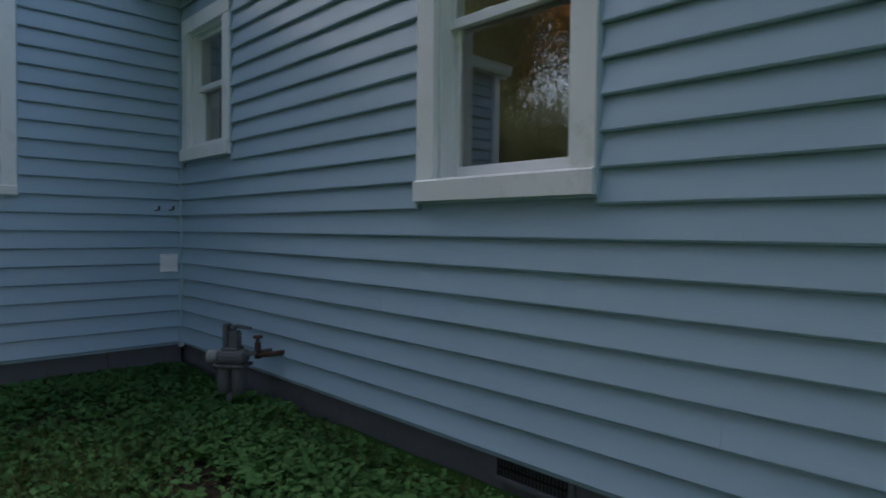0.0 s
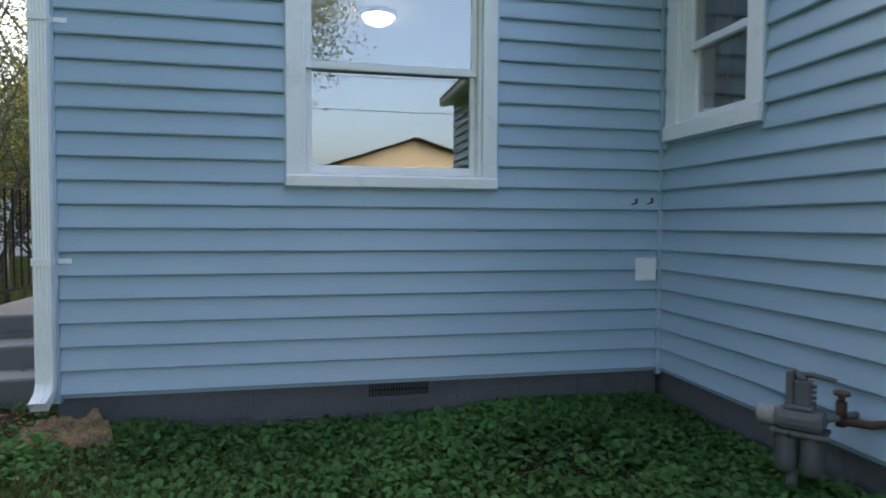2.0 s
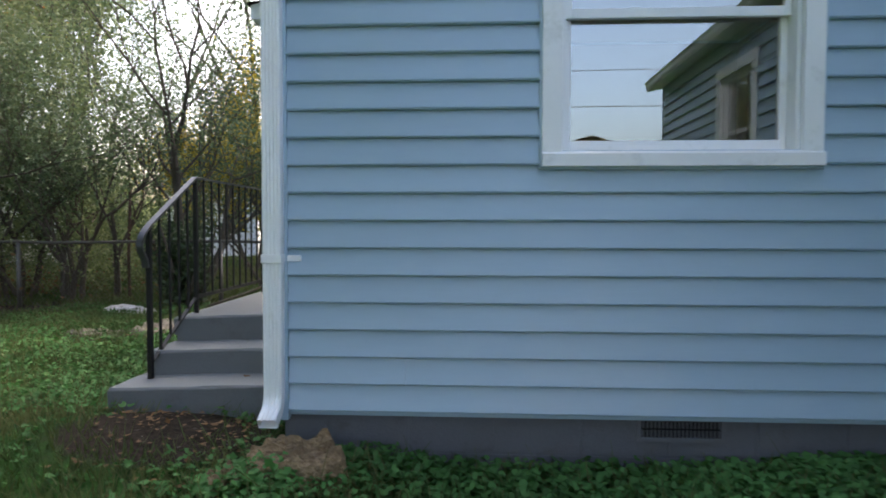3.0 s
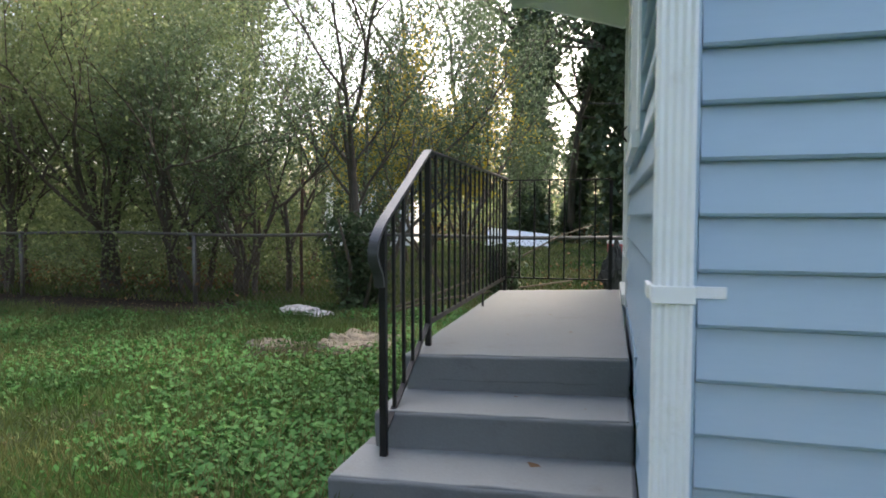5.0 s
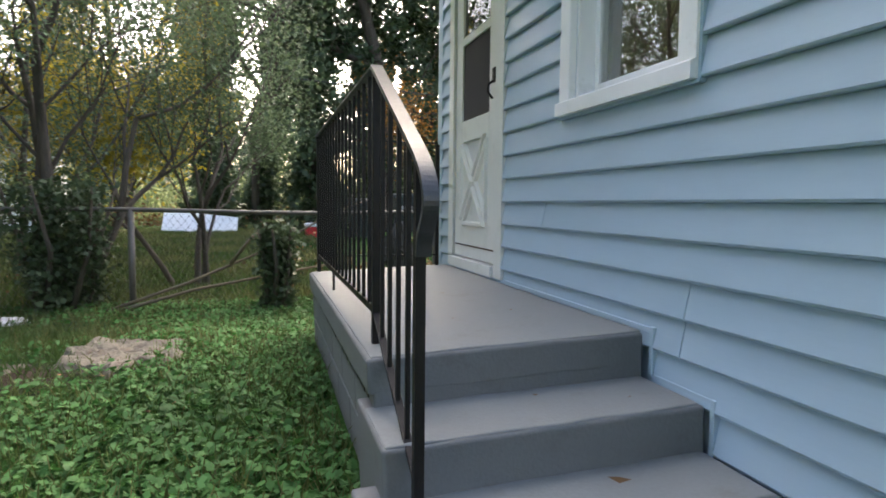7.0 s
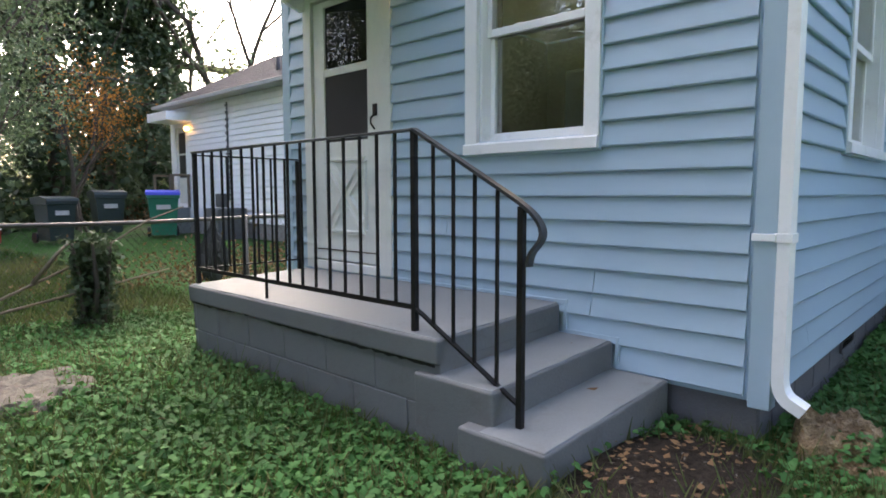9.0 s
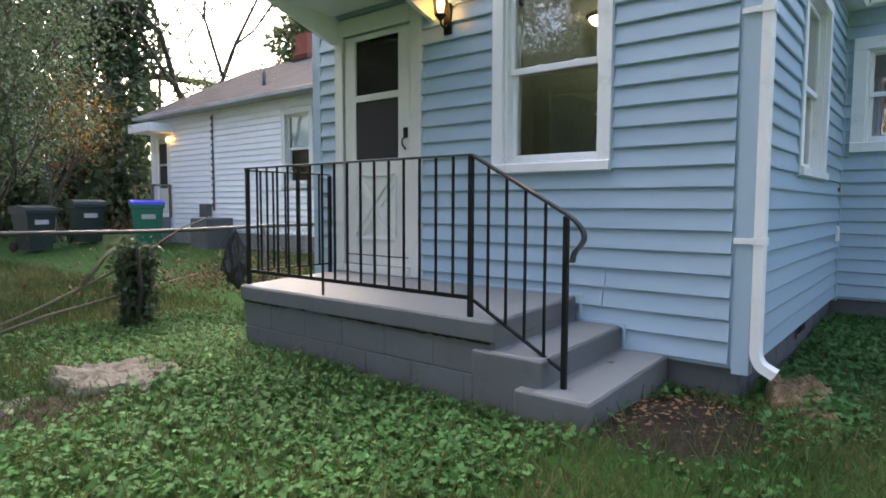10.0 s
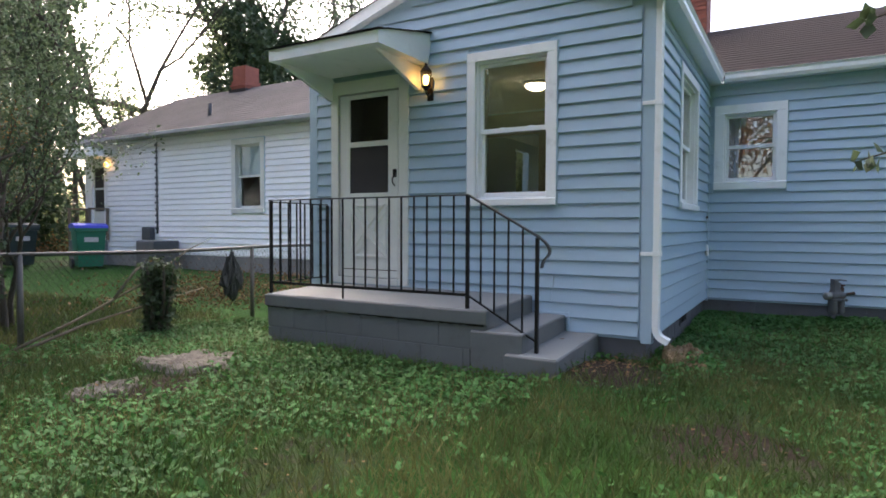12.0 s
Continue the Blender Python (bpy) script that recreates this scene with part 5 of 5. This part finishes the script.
# ---- the white neighbouring house ----
def neighbour():
    X, y0, y1, ez, rz, rx = 3.0, 5.2, 14.2, 3.22, 4.93, 6.0
    t = thing("house", pose(0.8, 0.8, 0), "white sided single-storey house with grey shingle roof", "house")
    frame_m = pose(X, 0, 0, 0, 0, -90)
    wn = (-8.65, -7.68, 1.36, 2.92)
    dr = (-13.98, -13.3, 0.75, 2.75)
    w = wall("wall", frame_m, -y1, -y0, 0.0, ez, [inner_hole(wn), inner_hole(dr, 0.07)], "", WHITESIDING)
    for key in ("label", "category", "kind"):
        if key in w:
            del w[key]
    w.parent = t
    bm = bmesh.new()
    for p, q, za, zb in siding_rows(-13.2, -y0, 0.44, ez, [wn], 0.125):
        plank_mesh(bm, p, q, za, zb)
    s = part("siding", bm, WHITESIDING, w)
    tagged(s, kind="stuff")
    o = part("wall", boxes(((X + 0.15, y1 - 0.15, 0.0), (9.0, y1, ez))), WHITESIDING, t)
    part("wall", boxes(((X + 0.15, y0, 0.0), (9.0, y0 + 0.15, ez))), WHITESIDING, t)
    part("wall", boxes(((8.85, y0 + 0.15, 0), (9.0, y1 - 0.15, ez))), WHITESIDING, t)
    for y in (y0, y1 - 0.15):
        bm = bmesh.new()
        a = [bm.verts.new(v) for v in ((X, y, ez), (9.0, y, ez), (rx, y, rz - 0.08), (X, y + 0.15, ez), (9.0, y + 0.15, ez), (rx, y + 0.15, rz - 0.08))]
        for f in ((0, 1, 2), (3, 5, 4), (0, 3, 4, 1), (1, 4, 5, 2), (2, 5, 3, 0)):
            bm.faces.new([a[i] for i in f])
        part("gable", bm, WHITESIDING, t)
    part("foundation", boxes(((X - 0.03, y0 - 0.02, -0.3), (X - 0.002, y1, 0.42))), surface("grey_block_base", (0.16, 0.16, 0.16), (0.26, 0.25, 0.25), 0.85, scale=4, grain=40, relief=0.5), t, "grey block foundation")
    bm = bmesh.new()
    roof_plane(bm, (X - 0.3, y0 - 0.25, ez - 0.02), (X - 0.3, y1 + 0.25, ez - 0.02), (rx, y1 + 0.25, rz), (rx, y0 - 0.25, rz), 20)
    roof_plane(bm, (9.3, y0 - 0.25, ez - 0.02), (9.3, y1 + 0.25, ez - 0.02), (rx, y1 + 0.25, rz), (rx, y0 - 0.25, rz), 20)
    part("roof", bm, SHINGLEGREY, t, "weathered grey-brown shingle roof")
    part("gutter", boxes(((X - 0.37, y0 - 0.2, ez - 0.085), (X - 0.3, y1 + 0.2, ez - 0.005)), ((X - 0.3, y0 - 0.2, ez - 0.08), (X, y1 + 0.2, ez - 0.05)), bevel=0.01), surface("weathered_grey_gutter", (0.3, 0.3, 0.29), (0.42, 0.42, 0.4), 0.6), t)
    win = window("window", frame_m, wn, "", cas=0.11, mat=DOORWHITE, pane=glass_material("clear_glass", 1.5))
    for key in ("label", "category", "kind"):
        if key in win:
            del win[key]
    win.parent = t
    part("blind", boxes(((X + 0.12, 7.79, 2.12), (X + 0.13, 8.54, 2.81))), surface("pale_blue_blind", (0.42, 0.5, 0.58), (0.5, 0.58, 0.66), 0.7), t, "pale blue roller blind")
    part("room_back", boxes(((X + 0.9, 7.0, 0.3), (X + 0.92, 10, 3.0))), INSIDE, t)
    d = part("door", boxes(((X + 0.05, 13.37, 0.8), (X + 0.09, 13.91, 2.68)), bevel=0.005), DOORWHITE, t)
    for za, zb in ((1.45, 2.0), (2.05, 2.55)):
        part("pane", boxes(((X + 0.042, 13.45, za), (X + 0.049, 13.83, zb))), BLACKBAG, d, "dark door pane")
    bm = bmesh.new()
    prism(bm, [(13.0, 2.78), (14.1, 2.78), (14.1, 2.98), (13.0, 2.98)], X - 0.6, X)
    part("door_hood", bm, WHITE, t)
    bm = boxes(((X - 0.5, 13.2, -0.1), (X - 0.02, 14.1, 0.72)), bevel=0.02)
    part("door_step", bm, PORCH, t)
    for y in (13.15, 14.05):
        bm = bmesh.new()
        for x in (X - 0.5, X - 0.06):
            bar(bm, (x, y, 0.72), (x, y, 1.48), 0.05)
        bar(bm, (X - 0.53, y, 1.5), (X - 0.02, y, 1.5), 0.05)
        part("step_rail", bm, DEADWOOD, t, "grey wooden step rail")
    part("door_lamp", lathe(bmesh.new(), [(0.02, 0), (0.06, 0.02), (0.06, 0.09), (0.03, 0.12)], (X - 0.08, 13.12, 2.55), 10), lamp_material("lit_porch_lamp", (1.0, 0.52, 0.12), 1.6), t, "glowing warm porch lamp")
    bm = bmesh.new()
    tube(bm, [(X - 0.03, 11.2, 0.9), (X - 0.03, 11.2, 3.05)], 0.02, 6)
    for k in range(14):
        box(bm, (X - 0.06, 11.165, 1.0 + k * 0.15), (X - 0.02, 11.235, 1.05 + k * 0.15))
    part("conduit", bm, GREYMETAL, t, "dark cable conduit")
    part("meter_box", boxes(((X - 0.16, 11.3, 0.75), (X - 0.02, 11.62, 1.05)), bevel=0.02), GREYMETAL, t)
    part("roof_vent", tube(bmesh.new(), [(3.6, 10.1, 3.45), (3.6, 10.1, 3.95)], 0.05, 10), BLACKBAG, t)
    c = part("chimney", boxes(((5.75, 11.3, 4.4), (6.3, 11.85, 5.1)), ((5.72, 11.27, 4.95), (6.33, 11.88, 5.0)), ((5.78, 11.33, 5.1), (6.27, 11.82, 5.5))), BRICK, t, "short red brick chimney")
    part("flashing", boxes(((5.7, 11.25, 4.55), (6.35, 11.9, 4.86))), BLACKBAG, c)
    part("condenser", boxes(((X - 0.75, 10.3, 0.05), (X - 0.1, 10.95, 0.75)), bevel=0.03), GREYMETAL, t, "dark grey condenser box")


neighbour()


def wheeled_bin(x, y, turn, body, lid, label, s=1.0):
    t = thing("wheeled_bin", pose(x, y, ground_z(x, y), 0, 0, turn), label, "bin", "wheeled bins")
    bm = bmesh.new()
    rings = []
    for w, d, z in ((0.24, 0.26, 0.06), (0.30, 0.33, 0.85), (0.33, 0.36, 0.86), (0.33, 0.36, 0.93)):
        rings.append([bm.verts.new((sx * w * s, sy * d * s, z * s)) for sx, sy in ((-1, -1), (1, -1), (1, 1), (-1, 1))])
    for p, q in zip(rings, rings[1:]):
        for k in range(4):
            bm.faces.new((p[k], p[(k + 1) % 4], q[(k + 1) % 4], q[k]))
    bm.faces.new(rings[0][::-1])
    bm.faces.new(rings[-1])
    part("body", bm, body, t)
    bm = bmesh.new()
    prism(bm, [(-0.38 * s, 0.93 * s), (0.38 * s, 0.93 * s), (0.36 * s, 1.0 * s), (0.0, 1.04 * s), (-0.36 * s, 0.99 * s)], -0.34 * s, 0.34 * s)
    part("lid", bm, lid, t)
    for sx in (-1, 1):
        part("wheel", tube(bmesh.new(), [(sx * 0.26 * s, 0.3 * s, 0.12 * s), (sx * 0.32 * s, 0.3 * s, 0.12 * s)], 0.12 * s, 14), BLACKBAG, t)
    part("mark", boxes(((-0.14 * s, -0.34 * s, 0.62 * s), (0.14 * s, -0.31 * s, 0.72 * s))), PLASTIC, t, "pale printed mark")


GREENBIN = surface("green_plastic", (0.01, 0.13, 0.075), (0.015, 0.18, 0.105), 0.5)
BLUELID = surface("blue_plastic", (0.03, 0.04, 0.42), (0.04, 0.06, 0.55), 0.45)
DARKBIN = surface("dark_green_plastic", (0.018, 0.03, 0.028), (0.03, 0.045, 0.042), 0.5)
wheeled_bin(2.72, 13.0, -20, GREENBIN, BLUELID, "green wheeled bin with a blue lid beside the house")
wheeled_bin(1.3, 15.6, 10, DARKBIN, DARKBIN, "dark green wheeled bin on the lawn", 1.05)
wheeled_bin(2.4, 15.5, -5, DARKBIN, DARKBIN, "dark green wheeled bin beside the drive", 1.05)
bm = boxes(((-1.05, -0.02, 0.0), (1.05, 0.02, 0.72)), bevel=0.005)
ob = part("white_board", bm, WHITE)
ob.matrix_world = pose(-3.15, 18.8, -0.1, -35, 6, 3)
tagged(ob, "white board leaning low on the far lawn", "board")


def cool_box(x, y):
    t = thing("cool_box", pose(x, y, ground_z(x, y), 0, 0, 8), "red cool box with a white lid on the lawn", "cool box")
    part("body", boxes(((-0.28, -0.18, 0), (0.28, 0.18, 0.30)), bevel=0.02), surface("red_plastic", (0.4, 0.02, 0.02), (0.55, 0.03, 0.03), 0.4), t)
    part("lid", boxes(((-0.29, -0.19, 0.303), (0.29, 0.19, 0.40)), bevel=0.02), WHITE, t)


cool_box(0.1, 16.6)


def plain_house(x, y, turn, w, d, h, rise, wallmat, label, roofmat=SHINGLEGREY):
    t = thing("house", pose(x, y, -0.2, 0, 0, turn), label, "house")
    part("wall", boxes(((-w / 2, -d / 2, 0), (w / 2, d / 2, h))), wallmat, t)
    bm = bmesh.new()
    roof_plane(bm, (-w / 2 - 0.4, -d / 2 - 0.4, h), (w / 2 + 0.4, -d / 2 - 0.4, h), (w / 2 + 0.4, 0, h + rise), (-w / 2 - 0.4, 0, h + rise), 10, 0.03)
    roof_plane(bm, (-w / 2 - 0.4, d / 2 + 0.4, h), (w / 2 + 0.4, d / 2 + 0.4, h), (w / 2 + 0.4, 0, h + rise), (-w / 2 - 0.4, 0, h + rise), 10, 0.03)
    part("roof", bm, roofmat, t)
    for s in (-1, 1):
        bm = bmesh.new()
        prism(bm, [(-d / 2, h), (d / 2, h), (0, h + rise - 0.05)], s * w / 2 - 0.05, s * w / 2 + 0.05)
        part("gable", bm, wallmat, t)
    for k in range(2):
        u = -w / 2 + w * (k + 0.5) / 2
        wd = part("window", boxes(((u - 0.5, -d / 2 - 0.05, 0.9), (u + 0.5, -d / 2 + 0.02, 2.2)), bevel=0.02), WHITE, t)
        part("pane", boxes(((u - 0.4, -d / 2 - 0.06, 1.0), (u + 0.4, -d / 2 - 0.045, 2.1))), BLACKBAG, wd)


CREAM = surface("cream_siding", (0.5, 0.47, 0.38), (0.6, 0.57, 0.47), 0.6)
TAN = surface("tan_siding", (0.30, 0.26, 0.19), (0.38, 0.33, 0.25), 0.7)
plain_house(-8.6, 20, 12, 3.0, 4, 2.5, 1.3, WHITESIDING, "small white house seen through the trees")
plain_house(-13.4, 15.2, 35, 3.2, 4, 2.7, 1.4, CREAM, "cream house seen through the thicket")
plain_house(6.1, -28, 92, 8, 10, 3.4, 1.75, TAN, "tan house across the yard to the south", surface("tan_shingle", (0.3, 0.24, 0.16), (0.4, 0.33, 0.23), 0.9))
# overhead wires
for k, (a, b, s) in enumerate((((-28, -15, 6.4), (30, -13, 5.9), 0.9), ((-28, -15.4, 5.5), (30, -13.3, 5.0), 0.9), ((-30, 16, 7.6), (2.9, 14.3, 3.6), 0.5), ((-14, 30, 9.5), (3.5, 1.9, 3.9), 0.5))):
    pts = [Vector(a).lerp(Vector(b), f) - Vector((0, 0, s * 4 * f * (1 - f))) for f in np.linspace(0, 1, 22)]
    tagged(part("overhead_wire", tube(bmesh.new(), pts, 0.011, 5), BLACKBAG), "thin black overhead wire", "wire", kind="structure")
for x, y, h in ((-28, -15.2, 7.2), (30, -13.1, 6.8)):
    tagged(part("utility_pole", tube(bmesh.new(), [(x, y, -0.3), (x, y, h)], [0.14, 0.1], 10), BARK), "brown wooden utility pole", "pole")


# ---- ground cover ----
def blocked(x, y):
    if (x + 2.12) ** 2 + (y - 3.14) ** 2 < 0.05 or (x + 2.85) ** 2 / 1.6 + (y - 3.05) ** 2 < 0.008 or (x - 0.17) ** 2 + (y + 0.22) ** 2 < 0.02:
        return True
    return (x > -0.03 and y > -0.0) or x > 3.56 or (x > -1.0 and 0.42 < y < 3.46) or (x > -1.08 and 0.42 < y < 0.75)


def leafy(x, y):
    """How thick the ground ivy grows."""
    v = 0.45 + 0.75 * noise.noise((x * 0.6, y * 0.6, 11)) + 0.35 * noise.noise((x * 2.1, y * 2.1, 4))
    v += 0.9 * ramp01(y, -2.4, -0.4) * ramp01(x, 0.2, 0.9) + 0.7 * ramp01(x, 1.8, 2.6)
    v += 0.9 * math.exp(-((x + 1.5) ** 2 / 0.35)) * ramp01(y, 0.3, 1.0)
    v -= 1.0 * math.exp(-((x + 2.0) ** 2 / 0.5 + (y - 0.1) ** 2 / 0.3)) + 0.5 * math.exp(-((x + 2.9) ** 2 / 0.3 + (y + 0.2) ** 2 / 0.3))
    return v


def scatter(n, xs, ys, keep, rng):
    out = []
    px, py, pr = rng.uniform(*xs, n), rng.uniform(*ys, n), rng.random(n)
    for x, y, r in zip(px, py, pr):
        if not blocked(x, y) and r < keep(x, y):
            out.append((x, y, ground_z(x, y)))
    return np.array(out)


def ivy_leaves(c, size, rng):
    """Rounded six-cornered leaves, lying near level."""
    n = len(c)
    a0 = rng.uniform(0, 2 * math.pi, n)
    tilt = rng.normal(size=(n, 2)) * 0.38
    s = size * rng.uniform(0.6, 1.35, n)
    out = []
    for ang, r in ((0.0, 0.15), (0.75, 0.9), (1.9, 1.0), (math.pi, 0.92), (-1.9, 1.0), (-0.75, 0.9)):
        dx, dy = np.cos(a0 + ang) * s * r * 0.5, np.sin(a0 + ang) * s * r * 0.5
        out.append(np.stack([c[:, 0] + dx, c[:, 1] + dy, c[:, 2] + dx * tilt[:, 0] + dy * tilt[:, 1] + (0.08 * s if abs(ang) > 1 else 0)], 1))
    return np.stack(out, axis=1)


def grass_blades(c, height, rng, width=0.0045):
    n = len(c)
    a = rng.uniform(0, 2 * math.pi, n)
    h = height * rng.uniform(0.5, 1.3, n)
    side = np.stack([np.cos(a), np.sin(a), np.zeros(n)], 1) * width
    lean = rng.normal(size=(n, 2)) * 0.45
    tip = c + np.stack([lean[:, 0] * h, lean[:, 1] * h, h], 1)
    return np.stack([c - side, c + side, tip + side * 0.25, tip - side * 0.25], axis=1)


g1 = np.random.default_rng(21)
near = scatter(205000, (-7.5, 3.5), (-5.2, 5.4), lambda x, y: (leafy(x, y) - 1.0 * bare_soil(x, y) + 0.5 * max(0.0, noise.noise((x * 4.3, y * 4.3, 8)))) * (1.0 if x > -4.5 else 0.7), g1)
near[:, 2] += g1.uniform(0.005, 0.055, len(near))
tagged(quads("ground_ivy", ivy_leaves(near, 0.036, g1), GROUNDLEAF, per=6), "low green ground ivy spreading through the lawn", "ground cover", kind="stuff")
band = scatter(26000, (0.1, 3.55), (-0.75, 0.0), lambda x, y: (0.35 + 0.65 * ramp01(x, 1.6, 2.4)) * ramp01(y + 0.2 * noise.noise((x * 3, 0, 0)), -0.7, -0.15), g1)
band2 = scatter(30000, (2.8, 3.55), (-5.5, 0.0), lambda x, y: (0.3 + 0.7 * ramp01(x, 2.7, 3.2)) * (1.0 if y > -1.9 else 1 - ramp01(x, 3.15, 3.3)), g1)
band = np.concatenate([band, band2])
band[:, 2] += g1.uniform(0.005, 0.075, len(band))
tagged(quads("ground_ivy", ivy_leaves(band, 0.036, g1), GROUNDLEAF, per=6), "thick ground ivy along the foot of the walls", "ground cover", kind="stuff")
turf = scatter(260000, (-9, 3.5), (-5.2, 5.6), lambda x, y: 0.8 - 0.3 * leafy(x, y) - 0.85 * bare_soil(x, y), g1)
tagged(quads("grass", grass_blades(turf, 0.075, g1), GRASS), "short damp green lawn grass", "grass", kind="stuff")
lawn = scatter(210000, (-13, 3.7), (5.2, 21), lambda x, y: (0.45 + 0.8 * max(0.0, noise.noise((x * 0.9, y * 0.9, 17)) + 0.35)) * (1.0 if x > -5 else 0.6), g1)
tagged(quads("grass", grass_blades(lawn, 0.11, g1, 0.011), GRASS), "bright green lawn behind the fence", "grass", kind="stuff")
dead = scatter(15000, (-9, 3.4), (-5, 5.6), lambda x, y: 0.09 + 0.4 * bare_soil(x, y), g1)
heap = scatter(620, (-0.95, 0.5), (-0.45, 0.38), lambda x, y: 0.5 * math.exp(-((y - 0.25) ** 2 / 0.05)) + 0.25, g1)
beyond = scatter(5200, (-9, 3.6), (5.2, 15), lambda x, y: 0.25 + 0.75 * max(0.0, noise.noise((x * 0.7, y * 0.7, 23))), g1)
dead = np.concatenate([dead, heap, beyond])
dead[:, 2] += 0.02
tagged(quads("fallen_leaves", leaf_quads(dead, g1.uniform(0.018, 0.042, len(dead)), 0.0, 0.7, g1, flat=0.85), LITTER), "brown fallen leaves scattered on the ground", "leaves", kind="stuff")
bits = scatter(900, (-2.6, 0.6), (-1.4, 0.4), lambda x, y: bare_soil(x, y), g1)
bits[:, 2] += 0.006
tagged(quads("wood_chips", leaf_quads(bits, g1.uniform(0.008, 0.028, len(bits)), 0.0, 0.4, g1, flat=0.9), STUMPWOOD), "pale wood chips and stones on bare soil", "debris", kind="stuff")
# loose leaves on the steps
for k, (x, y, z) in enumerate(((-0.35, 0.62, 0.131), (-0.2, 0.86, 0.279), (-0.5, 0.95, 0.279), (-0.3, 1.6, 0.436), (-0.45, 2.1, 0.436), (-0.6, 1.45, 0.436))):
    q = leaf_quads(np.array([(x, y, z)]), np.array([0.05 if k == 0 else 0.022]), 0, 0.6, g1, flat=0.97)
    tagged(quads("fallen_leaf", q, LITTER), "small brown leaf lying on the porch", "leaf")

# ivy creeping over the rotten stumps, and long wisps in the grass
creep = np.array([(x, y, ground_z(x, y) + h * math.exp(-((x - 0.08) ** 2 / 0.05 + (y + 0.36) ** 2 / 0.04)) + 0.02) for x, y, h in zip(g1.normal(0.02, 0.16, 700), g1.normal(-0.42, 0.10, 700), g1.uniform(0.03, 0.12, 700))])
tagged(quads("creeping_ivy", ivy_leaves(creep, 0.036, g1), GROUNDLEAF, per=6), "green ground ivy creeping over the rotten stumps", "ground cover", kind="stuff")
wisp = scatter(14000, (-6.5, 3.4), (-4.5, 3.5), lambda x, y: max(0.0, noise.noise((x * 1.1, y * 1.1, 31))) * 1.6 * (1 - min(1.0, bare_soil(x, y))), g1)
tagged(quads("long_grass", grass_blades(wisp, 0.15, g1, 0.0035), GRASS), "long thin grass wisps in the lawn", "grass", kind="stuff")
